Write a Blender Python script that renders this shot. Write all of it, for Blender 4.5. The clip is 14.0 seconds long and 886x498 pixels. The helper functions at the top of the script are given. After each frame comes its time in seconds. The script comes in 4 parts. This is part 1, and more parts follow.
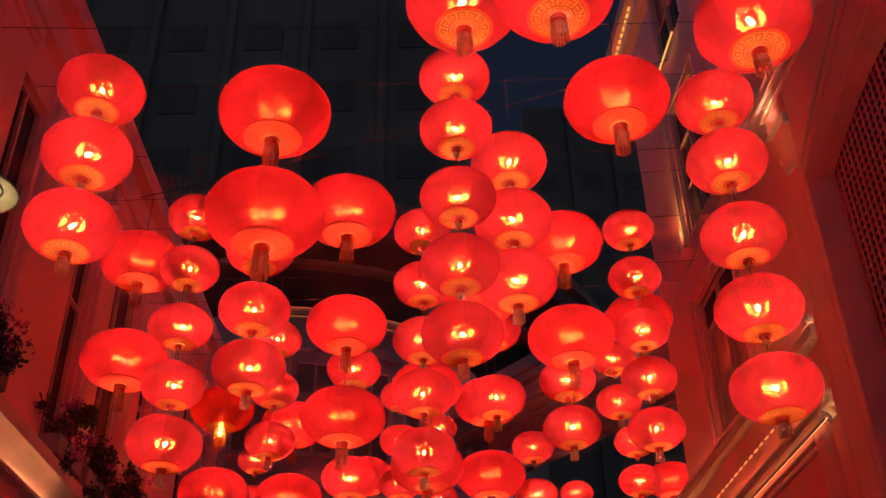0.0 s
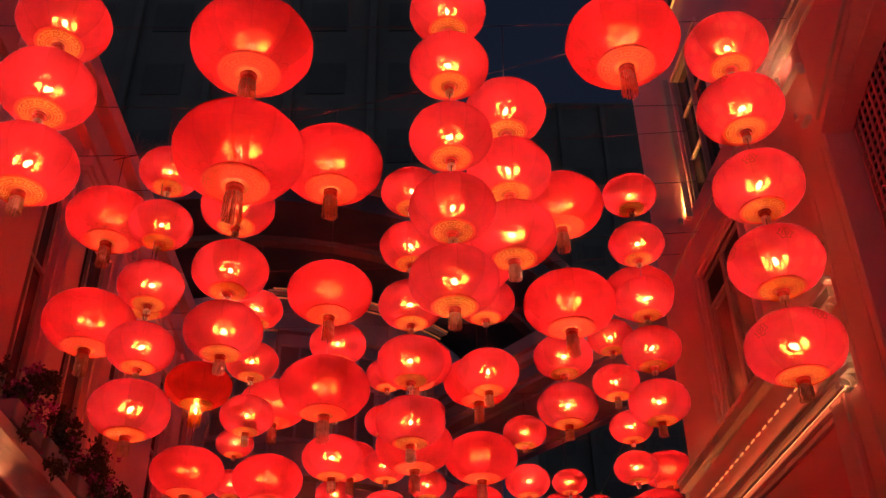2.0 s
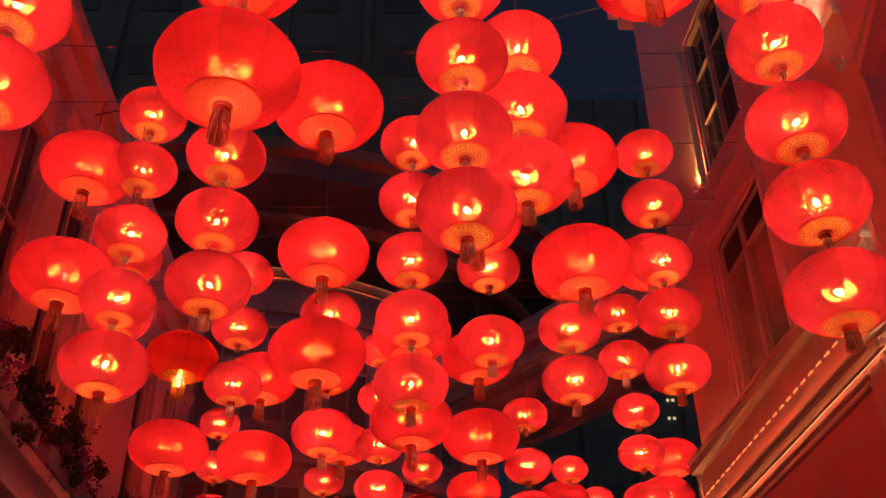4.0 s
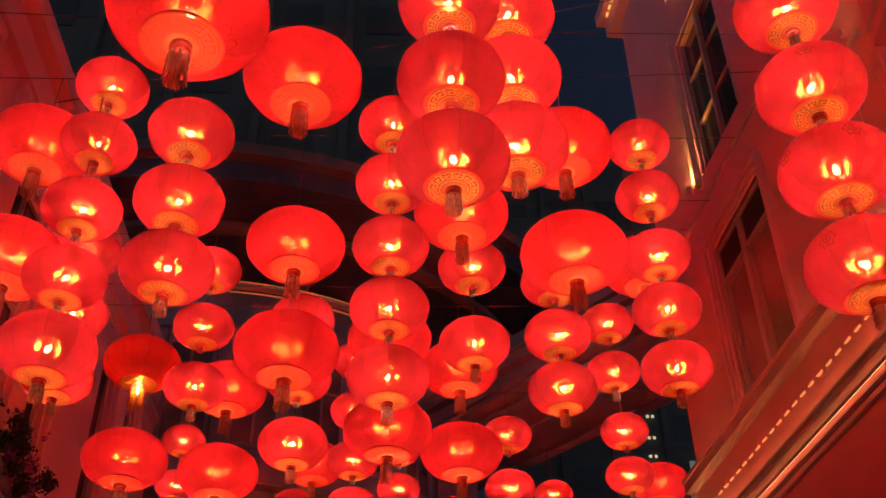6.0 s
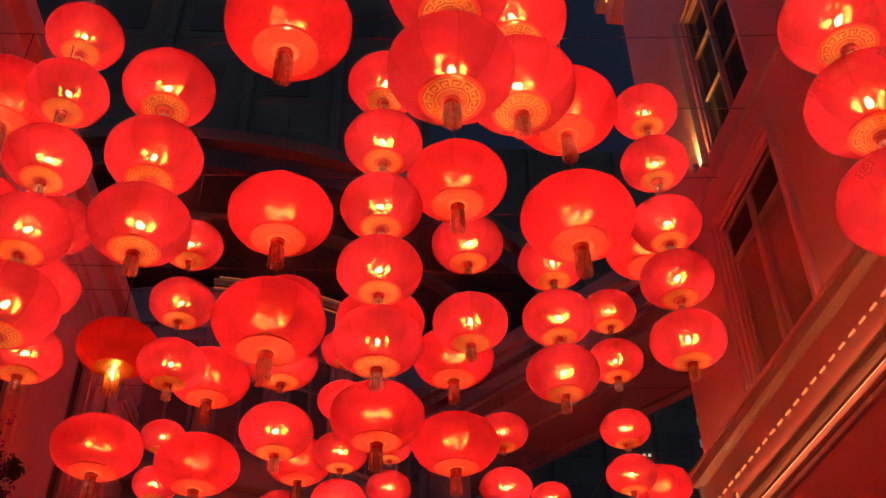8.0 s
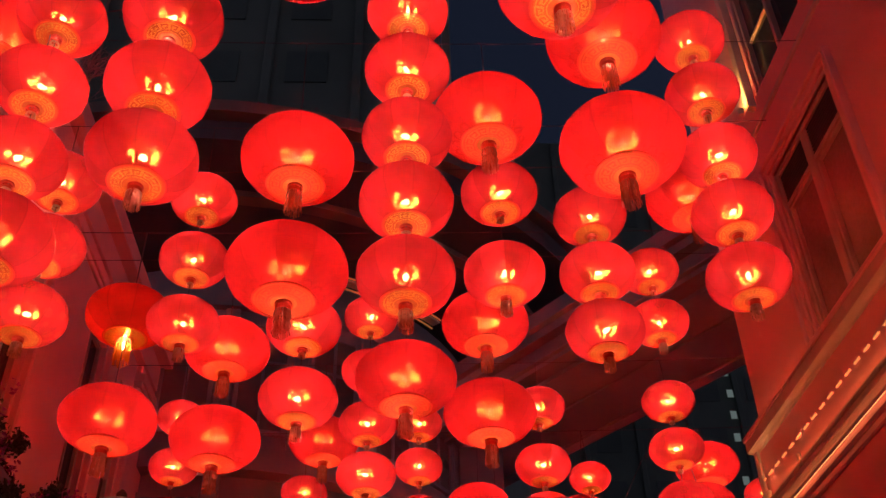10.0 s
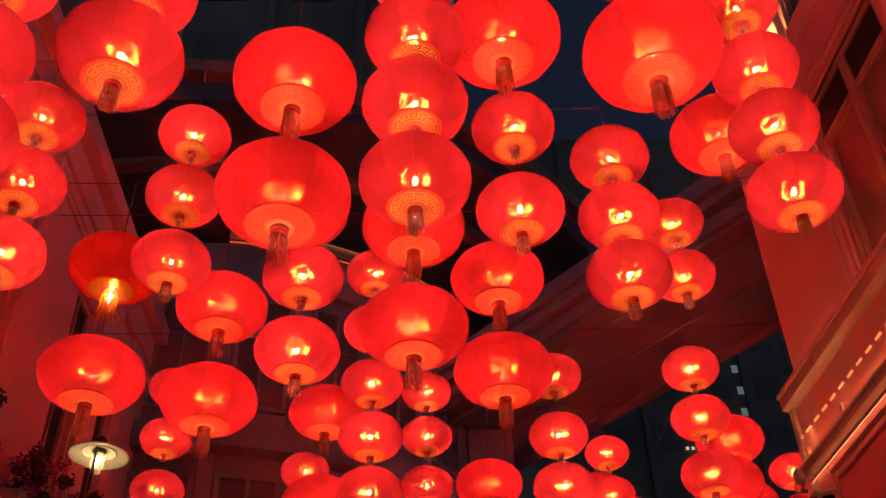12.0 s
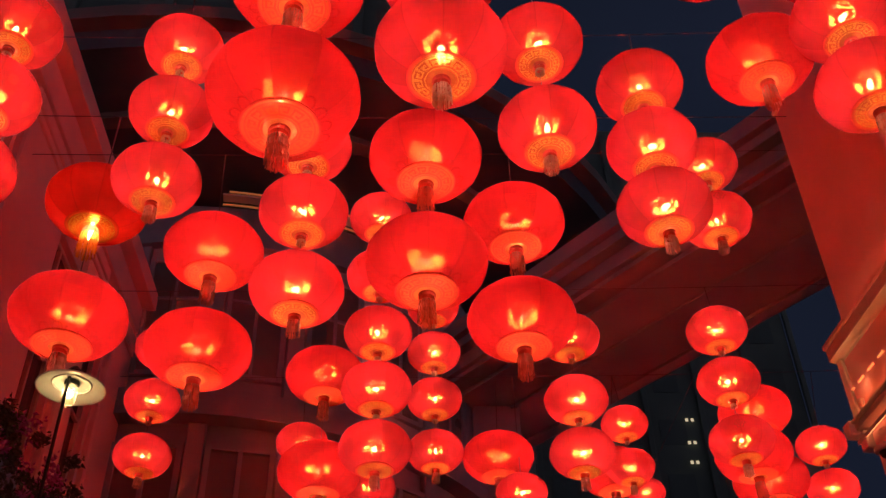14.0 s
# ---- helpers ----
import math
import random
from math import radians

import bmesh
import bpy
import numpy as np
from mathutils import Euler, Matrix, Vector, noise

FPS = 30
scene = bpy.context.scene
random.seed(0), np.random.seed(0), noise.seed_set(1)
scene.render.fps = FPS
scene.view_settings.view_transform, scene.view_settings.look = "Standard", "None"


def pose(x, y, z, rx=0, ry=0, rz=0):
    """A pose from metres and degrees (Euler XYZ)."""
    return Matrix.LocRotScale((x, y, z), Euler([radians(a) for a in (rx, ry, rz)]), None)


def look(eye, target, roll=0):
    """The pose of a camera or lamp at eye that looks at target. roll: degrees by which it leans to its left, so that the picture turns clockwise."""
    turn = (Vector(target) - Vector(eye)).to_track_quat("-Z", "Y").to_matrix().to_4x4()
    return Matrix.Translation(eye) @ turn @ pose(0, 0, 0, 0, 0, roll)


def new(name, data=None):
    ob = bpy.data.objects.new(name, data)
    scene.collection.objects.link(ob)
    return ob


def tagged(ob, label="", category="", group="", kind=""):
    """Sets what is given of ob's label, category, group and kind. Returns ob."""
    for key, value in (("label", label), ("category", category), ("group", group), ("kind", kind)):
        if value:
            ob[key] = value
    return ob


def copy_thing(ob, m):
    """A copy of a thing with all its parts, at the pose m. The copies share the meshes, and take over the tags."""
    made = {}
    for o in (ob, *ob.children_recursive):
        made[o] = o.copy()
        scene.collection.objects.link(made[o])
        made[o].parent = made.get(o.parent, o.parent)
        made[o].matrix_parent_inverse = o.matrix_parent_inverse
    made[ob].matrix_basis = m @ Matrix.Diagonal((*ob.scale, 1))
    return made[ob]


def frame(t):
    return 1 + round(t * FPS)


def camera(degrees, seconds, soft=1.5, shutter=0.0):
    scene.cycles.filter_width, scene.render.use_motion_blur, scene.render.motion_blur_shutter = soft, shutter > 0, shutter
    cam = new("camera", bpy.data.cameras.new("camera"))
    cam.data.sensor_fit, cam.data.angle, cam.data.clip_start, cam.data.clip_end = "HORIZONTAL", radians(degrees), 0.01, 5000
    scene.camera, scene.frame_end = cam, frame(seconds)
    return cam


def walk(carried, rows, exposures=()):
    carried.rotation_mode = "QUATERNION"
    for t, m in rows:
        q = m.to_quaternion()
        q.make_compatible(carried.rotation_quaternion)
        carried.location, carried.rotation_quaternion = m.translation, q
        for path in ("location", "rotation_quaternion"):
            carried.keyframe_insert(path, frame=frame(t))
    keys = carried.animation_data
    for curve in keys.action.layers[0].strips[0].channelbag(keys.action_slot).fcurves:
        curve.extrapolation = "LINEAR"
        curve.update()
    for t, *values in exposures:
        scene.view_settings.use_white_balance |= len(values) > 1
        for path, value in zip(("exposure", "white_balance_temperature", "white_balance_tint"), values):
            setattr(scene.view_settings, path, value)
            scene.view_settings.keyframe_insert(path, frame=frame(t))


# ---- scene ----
cam = camera(47.6, 14.0)
PATH = [
    (0, (0.204, -0.654, 1.04), (0.215, 1.021, 2.133), -1.2),
    (0.5, (0.196, -0.385, 1.034), (0.212, 1.288, 2.129), -1.2),
    (1, (0.157, -0.103, 1.04), (0.18, 1.57, 2.135), -1.2),
    (1.5, (0.15, 0.169, 1.04), (0.182, 1.841, 2.136), -1.1),
    (2, (0.193, 0.459, 1.046), (0.225, 2.129, 2.145), -1.0),
    (2.5, (0.174, 0.725, 1.028), (0.204, 2.395, 2.128), -0.9),
    (3, (0.118, 1.006, 1.026), (0.15, 2.674, 2.129), -0.8),
    (5.5, (-0.005, 2.533, 1.006), (0.086, 4.165, 2.159), -0.9),
    (6, (0.037, 2.787, 1.01), (0.131, 4.399, 2.19), -0.9),
    (6.5, (0.074, 3.058, 1.014), (0.172, 4.659, 2.208), -0.7),
    (7, (0.068, 3.285, 1.003), (0.178, 4.877, 2.209), -0.6),
    (7.5, (0.079, 3.565, 0.967), (0.193, 5.151, 2.18), -0.7),
    (8, (0.06, 3.829, 0.931), (0.169, 5.41, 2.151), -1.0),
    (10.5, (0.016, 5.334, 0.944), (0.077, 6.905, 2.18), -1.2),
    (11, (0.012, 5.635, 0.904), (0.073, 7.203, 2.144), -1.2),
    (11.5, (0.022, 5.949, 0.884), (0.082, 7.513, 2.129), -1.3),
    (12, (-0.034, 6.286, 0.868), (0.025, 7.846, 2.118), -1.4),
    (12.5, (-0.098, 6.622, 0.879), (-0.036, 8.18, 2.132), -1.4),
    (13, (-0.126, 7.005, 0.894), (-0.061, 8.561, 2.15), -1.4),
    (13.5, (-0.164, 7.347, 0.92), (-0.097, 8.903, 2.174), -1.4),
    (14, (-0.233, 7.668, 0.958), (-0.161, 9.223, 2.214), -1.4),
]
walk(cam, [(t, look(eye, target, roll)) for t, eye, target, roll in PATH])

# ---------------------------------------------------------------- world and light
FLOOR = -0.55
world = bpy.data.worlds.new("night_sky")
scene.world = world
world.use_nodes = True
wn, wl = world.node_tree.nodes, world.node_tree.links
bg = wn["Background"]
tex = wn.new("ShaderNodeTexNoise")
tex.inputs["Scale"].default_value = 2.2
ramp = wn.new("ShaderNodeValToRGB")
ramp.color_ramp.elements[0].position, ramp.color_ramp.elements[0].color = 0.35, (0.0058, 0.0082, 0.0170, 1)
ramp.color_ramp.elements[1].position, ramp.color_ramp.elements[1].color = 0.7, (0.0088, 0.0118, 0.0250, 1)
wl.new(tex.outputs["Fac"], ramp.inputs["Fac"])
# the city's glow low over the horizon
where = wn.new("ShaderNodeTexCoord")
axis = wn.new("ShaderNodeSeparateXYZ")
wl.new(where.outputs["Generated"], axis.inputs[0])
low = wn.new("ShaderNodeMapRange")
low.inputs["From Min"].default_value, low.inputs["From Max"].default_value = 0.34, 0.05
wl.new(axis.outputs["Z"], low.inputs["Value"])
haze = wn.new("ShaderNodeMix")
haze.data_type = "RGBA"
wl.new(low.outputs["Result"], haze.inputs[0])
wl.new(ramp.outputs["Color"], haze.inputs[6])
haze.inputs[7].default_value = (0.22, 0.185, 0.26, 1)
wl.new(haze.outputs[2], bg.inputs["Color"])
bg.inputs["Strength"].default_value = 1.0

# ---------------------------------------------------------------- materials
def material(name):
    m = bpy.data.materials.new(name)
    m.use_nodes = True
    nt = m.node_tree
    return m, nt.nodes, nt.links, nt.nodes["Principled BSDF"]


def surface(name, dark, light, rough=0.6, scale=6.0, bump=0.15, metal=0.0, fine=60.0, spec=0.4):
    """A painted or stone surface with stains, grain and fine relief."""
    m, n, l, p = material(name)
    co = n.new("ShaderNodeTexCoord")
    big = n.new("ShaderNodeTexNoise")
    big.inputs["Scale"].default_value, big.inputs["Detail"].default_value = scale * 0.25, 6
    small = n.new("ShaderNodeTexNoise")
    small.inputs["Scale"].default_value, small.inputs["Detail"].default_value = fine, 4
    l.new(co.outputs["Object"], big.inputs["Vector"])
    l.new(co.outputs["Object"], small.inputs["Vector"])
    mixf = n.new("ShaderNodeMath")
    mixf.operation = "MULTIPLY_ADD"
    l.new(small.outputs["Fac"], mixf.inputs[0])
    mixf.inputs[1].default_value = 0.35
    l.new(big.outputs["Fac"], mixf.inputs[2])
    r = n.new("ShaderNodeValToRGB")
    r.color_ramp.elements[0].position, r.color_ramp.elements[0].color = 0.45, (*dark, 1)
    r.color_ramp.elements[1].position, r.color_ramp.elements[1].color = 0.85, (*light, 1)
    l.new(mixf.outputs[0], r.inputs["Fac"])
    l.new(r.outputs["Color"], p.inputs["Base Color"])
    rr = n.new("ShaderNodeMapRange")
    rr.inputs["To Min"].default_value, rr.inputs["To Max"].default_value = max(rough - 0.12, 0.05), min(rough + 0.12, 1)
    l.new(big.outputs["Fac"], rr.inputs["Value"])
    l.new(rr.outputs["Result"], p.inputs["Roughness"])
    p.inputs["Metallic"].default_value = metal
    p.inputs["Specular IOR Level"].default_value = spec
    b = n.new("ShaderNodeBump")
    b.inputs["Strength"].default_value, b.inputs["Distance"].default_value = bump, 0.01
    l.new(small.outputs["Fac"], b.inputs["Height"])
    l.new(b.outputs["Normal"], p.inputs["Normal"])
    return m


def glow(name, colour, strength):
    m, n, l, p = material(name)
    p.inputs["Base Color"].default_value = (*colour, 1)
    p.inputs["Emission Color"].default_value = (*colour, 1)
    p.inputs["Emission Strength"].default_value = strength
    return m


def cloth(name, colour, clear, see, lobe=0.0, lobe_colour=(1.0, 0.2, 0.04), rough=0.5, ribs=700.0, relief=0.0045, blotch=0.0, back=0.25):
    """Thin lantern silk: light scatters through it, clear is the share that passes straight and lobe the share
    that the ribbed threads spread forwards round the bulb."""
    m, n, l, p = material(name)
    out = n["Material Output"]
    n.remove(p)
    co = n.new("ShaderNodeTexCoord")
    info = n.new("ShaderNodeObjectInfo")
    wide = n.new("ShaderNodeTexNoise")
    wide.inputs["Scale"].default_value, wide.inputs["Detail"].default_value = 3.0, 4
    shift = n.new("ShaderNodeVectorMath")
    shift.operation = "ADD"
    far_off = n.new("ShaderNodeMath")
    far_off.operation = "MULTIPLY"
    far_off.inputs[1].default_value = 40.0
    l.new(info.outputs["Random"], far_off.inputs[0])
    l.new(co.outputs["Object"], shift.inputs[0])
    l.new(far_off.outputs[0], shift.inputs[1])
    l.new(shift.outputs[0], wide.inputs["Vector"])
    tone = n.new("ShaderNodeMapRange")
    tone.inputs["From Min"].default_value, tone.inputs["From Max"].default_value = 0.3, 0.7
    tone.inputs["To Min"].default_value, tone.inputs["To Max"].default_value = 0.72, 1.12
    l.new(wide.outputs["Fac"], tone.inputs["Value"])
    own = n.new("ShaderNodeMapRange")
    own.inputs["To Min"].default_value, own.inputs["To Max"].default_value = 0.82, 1.06
    l.new(info.outputs["Random"], own.inputs["Value"])
    both = n.new("ShaderNodeMath")
    both.operation = "MULTIPLY"
    l.new(tone.outputs["Result"], both.inputs[0])
    l.new(own.outputs["Result"], both.inputs[1])
    col = n.new("ShaderNodeVectorMath")
    col.operation = "SCALE"
    col.inputs[0].default_value = colour
    turn = n.new("ShaderNodeTexGradient")
    turn.gradient_type = "RADIAL"
    l.new(co.outputs["Object"], turn.inputs["Vector"])
    # ten seams between the panels
    tens = n.new("ShaderNodeMath")
    tens.operation = "MULTIPLY"
    tens.inputs[1].default_value = 10.0
    l.new(turn.outputs["Fac"], tens.inputs[0])
    saw = n.new("ShaderNodeMath")
    saw.operation = "PINGPONG"
    saw.inputs[1].default_value = 0.5
    l.new(tens.outputs[0], saw.inputs[0])
    seam = n.new("ShaderNodeMapRange")
    seam.inputs["From Min"].default_value, seam.inputs["From Max"].default_value = 0.0, 0.035
    seam.inputs["To Min"].default_value, seam.inputs["To Max"].default_value = 0.80, 1.0
    l.new(saw.outputs[0], seam.inputs["Value"])
    seamed = n.new("ShaderNodeMath")
    seamed.operation = "MULTIPLY"
    l.new(both.outputs[0], seamed.inputs[0])
    l.new(seam.outputs["Result"], seamed.inputs[1])
    # each panel takes the light a little differently
    which = n.new("ShaderNodeMath")
    which.operation = "FLOOR"
    l.new(tens.outputs[0], which.inputs[0])
    mixed = n.new("ShaderNodeMath")
    mixed.operation = "MULTIPLY_ADD"
    mixed.inputs[1].default_value = 91.7
    l.new(info.outputs["Random"], mixed.inputs[0])
    l.new(which.outputs[0], mixed.inputs[2])
    toss = n.new("ShaderNodeTexWhiteNoise")
    toss.noise_dimensions = "1D"
    l.new(mixed.outputs[0], toss.inputs["W"])
    panel = n.new("ShaderNodeMapRange")
    panel.inputs["To Min"].default_value, panel.inputs["To Max"].default_value = 0.80, 1.08
    l.new(toss.outputs["Value"], panel.inputs["Value"])
    panelled = n.new("ShaderNodeMath")
    panelled.operation = "MULTIPLY"
    l.new(seamed.outputs[0], panelled.inputs[0])
    l.new(panel.outputs["Result"], panelled.inputs[1])
    if blotch:
        # round flower prints, paler than the cloth
        spots = n.new("ShaderNodeTexVoronoi")
        spots.inputs["Scale"].default_value = 5.5
        l.new(shift.outputs[0], spots.inputs["Vector"])
        spot = n.new("ShaderNodeMapRange")
        spot.inputs["From Min"].default_value, spot.inputs["From Max"].default_value = 0.30, 0.38
        spot.inputs["To Min"].default_value, spot.inputs["To Max"].default_value = blotch, 0.0
        l.new(spots.outputs["Distance"], spot.inputs["Value"])
        ground = n.new("ShaderNodeMix")
        ground.data_type = "RGBA"
        l.new(spot.outputs["Result"], ground.inputs[0])
        ground.inputs[6].default_value = (*colour, 1)
        ground.inputs[7].default_value = (0.95, 0.16, 0.05, 1)
        l.new(ground.outputs[2], col.inputs[0])
    l.new(panelled.outputs[0], col.inputs["Scale"])
    many = n.new("ShaderNodeMath")
    many.operation = "MULTIPLY"
    many.inputs[1].default_value = ribs
    l.new(turn.outputs["Fac"], many.inputs[0])
    wavy = n.new("ShaderNodeTexNoise")
    wavy.noise_dimensions = "1D"
    wavy.inputs["Scale"].default_value, wavy.inputs["Detail"].default_value = 1.0, 4.0
    l.new(many.outputs[0], wavy.inputs["W"])
    b = n.new("ShaderNodeBump")
    b.inputs["Strength"].default_value, b.inputs["Distance"].default_value = 1.0, relief
    l.new(wavy.outputs[0], b.inputs["Height"])
    tl = n.new("ShaderNodeBsdfTranslucent")
    l.new(col.outputs[0], tl.inputs["Color"])
    df = n.new("ShaderNodeBsdfDiffuse")
    l.new(col.outputs[0], df.inputs["Color"])
    gl = n.new("ShaderNodeBsdfGlossy")
    gl.inputs["Roughness"].default_value = 0.3
    gl.inputs["Color"].default_value = (1.0, 0.4, 0.3, 1)
    tr = n.new("ShaderNodeBsdfTransparent")
    tr.inputs["Color"].default_value = (*see, 1)
    rf = n.new("ShaderNodeBsdfRefraction")
    rf.inputs["Color"].default_value = (*lobe_colour, 1)
    rf.inputs["Roughness"].default_value, rf.inputs["IOR"].default_value = rough, 0.80
    l.new(b.outputs["Normal"], rf.inputs["Normal"])
    steps = [(back, df), (0.05, gl), (lobe, rf), (clear, tr)]
    last = tl
    for share, node in steps:
        if share <= 0:
            continue
        mx = n.new("ShaderNodeMixShader")
        mx.inputs[0].default_value = share
        l.new(last.outputs[0], mx.inputs[1])
        l.new(node.outputs[0], mx.inputs[2])
        last = mx
    l.new(last.outputs[0], out.inputs["Surface"])
    return m


CLOTH_THIN = cloth("thin_red_lantern_cloth", (0.75, 0.031, 0.038), 0.085, (1.0, 0.36, 0.10), 0.25, (1.0, 0.175, 0.022), 0.25, 700.0, 0.045)
CLOTH_PRINT = cloth("printed_red_lantern_cloth", (0.75, 0.031, 0.038), 0.085, (1.0, 0.36, 0.10), 0.25, (1.0, 0.175, 0.022), 0.25, 700.0, 0.045, 0.2)
CLOTH_DENSE = cloth("dense_red_lantern_cloth", (0.62, 0.018, 0.020), 0.006, (1.0, 0.25, 0.10), 0.15, (1.0, 0.115, 0.014), 0.31, 700.0, 0.045)
CLOTH_BASE = cloth("orange_lantern_base_cloth", (0.90, 0.105, 0.035), 0.04, (1.0, 0.45, 0.15), 0.10, (1.0, 0.3, 0.06), 0.34)
CLOTH_HOLE = cloth("open_lantern_mouth_net", (0.90, 0.22, 0.05), 0.4, (1.0, 0.7, 0.4))
CLOTH_YELLOW = cloth("golden_lantern_band_cloth", (0.95, 0.27, 0.045), 0.05, (1.0, 0.62, 0.2), 0.36, (1.0, 0.70, 0.14), 0.34)
CLOTH_DARK = cloth("dark_red_lantern_cloth", (0.92, 0.026, 0.030), 0.006, (1.0, 0.2, 0.08), 0.04, (1.0, 0.1, 0.03))
CLOTH_RIM = cloth("red_rim_cloth", (0.80, 0.06, 0.035), 0.02, (1.0, 0.3, 0.1))
LAMP_SHELL = cloth("clear_lamp_shell", (0.9, 0.8, 0.6), 0.72, (1.0, 0.93, 0.78))
PETAL = cloth("faint_petal_print", (0.90, 0.11, 0.05), 0.82, (1.0, 0.82, 0.75))
GOLD_FAINT = cloth("faint_key_print", (0.80, 0.062, 0.028), 0.03, (1.0, 0.4, 0.15))
GOLD = cloth("dark_key_print", (0.62, 0.13, 0.025), 0.02, (1.0, 0.4, 0.15))
TRIM = cloth("red_ribbon_trim", (0.80, 0.10, 0.07), 0.12, (1.0, 0.3, 0.2))
MOTIF = cloth("dark_flower_print", (0.24, 0.03, 0.012), 0.02, (1.0, 0.4, 0.15))
INK = surface("black_print", (0.05, 0.01, 0.01), (0.10, 0.02, 0.015), 0.6, 8, 0.0)
FRINGE = cloth("golden_red_fringe", (0.99, 0.66, 0.48), 0.06, (1.0, 0.62, 0.40), back=0.06)
FRINGE_RED = cloth("red_fringe", (0.98, 0.46, 0.32), 0.42, (1.0, 0.56, 0.46), back=0.06)
WIRE = surface("dark_wire", (0.10, 0.06, 0.06), (0.18, 0.10, 0.10), 0.5, 10, 0.0)
BULB = glow("warm_bulb", (1.0, 0.60, 0.51), 362.0)
BULB_SPENT = glow("weak_bulb", (1.0, 0.62, 0.22), 130.0)
STONE = surface("painted_render", (0.84, 0.42, 0.43), (0.92, 0.54, 0.55), 0.7, 3, 0.3)
STONE_PALE = surface("pale_moulding", (0.66, 0.52, 0.46), (0.80, 0.68, 0.60), 0.55, 5, 0.25)
# whiter than the other mouldings: the lamplight on this trim is in its colour
LIT_TRIM = surface("trim_paled_as_lit", (0.76, 0.72, 0.66), (0.86, 0.83, 0.77), 0.5, 6, 0.15)
FAR_PANE = surface("far_dull_glass", (0.13, 0.12, 0.12), (0.20, 0.18, 0.18), 0.3, 3, 0.05)
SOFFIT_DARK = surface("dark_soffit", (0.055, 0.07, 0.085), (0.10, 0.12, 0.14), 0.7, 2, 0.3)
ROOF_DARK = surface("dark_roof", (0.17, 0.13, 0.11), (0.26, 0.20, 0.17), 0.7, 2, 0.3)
STONE_DARK = surface("dark_far_stone", (0.23, 0.23, 0.27), (0.34, 0.33, 0.38), 0.75, 2, 0.3)
PANEL = surface("shopfront_panel", (0.88, 0.26, 0.30), (0.94, 0.33, 0.37), 0.5, 2, 0.1)
FRAME = surface("window_frame_paint", (0.50, 0.32, 0.29), (0.62, 0.42, 0.38), 0.45, 8, 0.1)
LOUVRE = surface("louvre_metal", (0.03, 0.042, 0.055), (0.06, 0.08, 0.10), 0.45, 12, 0.05, 0.3)
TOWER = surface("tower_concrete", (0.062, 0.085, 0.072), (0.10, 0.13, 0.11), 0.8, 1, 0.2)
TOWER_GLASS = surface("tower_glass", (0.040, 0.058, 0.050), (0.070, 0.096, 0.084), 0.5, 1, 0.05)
PAVE = surface("granite_paving", (0.22, 0.19, 0.18), (0.36, 0.31, 0.29), 0.55, 4, 0.3)
BLACK = surface("black_metal", (0.015, 0.015, 0.016), (0.03, 0.03, 0.03), 0.4, 10, 0.05, 0.6)
ENAMEL = surface("white_enamel", (0.74, 0.72, 0.64), (0.86, 0.84, 0.77), 0.35, 12, 0.05)
BARK = surface("bark", (0.20, 0.15, 0.14), (0.34, 0.26, 0.24), 0.9, 12, 0.4)
LEAF = surface("dark_leaf", (0.05, 0.065, 0.05), (0.11, 0.12, 0.09), 0.5, 30, 0.1)
BLOOM = surface("magenta_bloom", (0.46, 0.10, 0.32), (0.68, 0.18, 0.50), 0.6, 30, 0.1)
LED = glow("warm_led", (1.0, 0.36, 0.12), 0.6)
DOWNWASH = glow("warm_wall_wash", (1.0, 0.36, 0.13), 13.5)
PANEL_FILL = glow("warm_panel_fill", (1.0, 0.34, 0.12), 3.0)
LED_SOFT = glow("warm_led_cove", (1.0, 0.32, 0.09), 11.5)
LEDGE_FILL = glow("warm_ledge_fill", (1.0, 0.42, 0.17), 15.0)
EDGE_GLOW = glow("lit_edge_glow", (1.0, 0.40, 0.13), 0.16)
LED_JAMB = glow("golden_led_line", (1.0, 0.55, 0.12), 0.9)
UPLIGHT_SOFT = glow("amber_uplight", (1.0, 0.46, 0.18), 260.0)
UPLIGHT_SPOT = glow("small_warm_spot", (1.0, 0.55, 0.26), 1500.0)
UPLIGHT_WALL = glow("orange_uplight", (1.0, 0.42, 0.20), 700.0)
UPLIGHT = glow("golden_uplight", (1.0, 0.5, 0.12), 3000.0)
LIT = glow("far_lit_window", (1.0, 0.80, 0.5), 0.6)
LIT_DIM = glow("dim_lit_window", (0.55, 0.72, 0.62), 0.11)
LAMP_BULB = glow("lamp_bulb", (1.0, 0.76, 0.38), 85.0)
CURTAIN = surface("curtained_glass", (0.24, 0.18, 0.17), (0.40, 0.30, 0.28), 0.13, 3, 0.02, 0.0, 20.0, 0.5)

m_, n_, l_, GLASS = material("dark_window_glass")
GLASS.inputs["Base Color"].default_value = (0.045, 0.048, 0.06, 1)
GLASS.inputs["Roughness"].default_value = 0.08
gn = n_.new("ShaderNodeTexNoise")
gn.inputs["Scale"].default_value = 1.2
gb = n_.new("ShaderNodeBump")
gb.inputs["Strength"].default_value, gb.inputs["Distance"].default_value = 0.04, 0.02
l_.new(gn.outputs["Fac"], gb.inputs["Height"])
l_.new(gb.outputs["Normal"], GLASS.inputs["Normal"])
GLASS = m_


# ---------------------------------------------------------------- helpers
def mesh_of(name, bm, mat, smooth=False):
    bmesh.ops.recalc_face_normals(bm, faces=bm.faces[:])
    me = bpy.data.meshes.new(name)
    bm.to_mesh(me)
    bm.free()
    me.materials.append(mat)
    if smooth:
        me.shade_smooth()
    return me


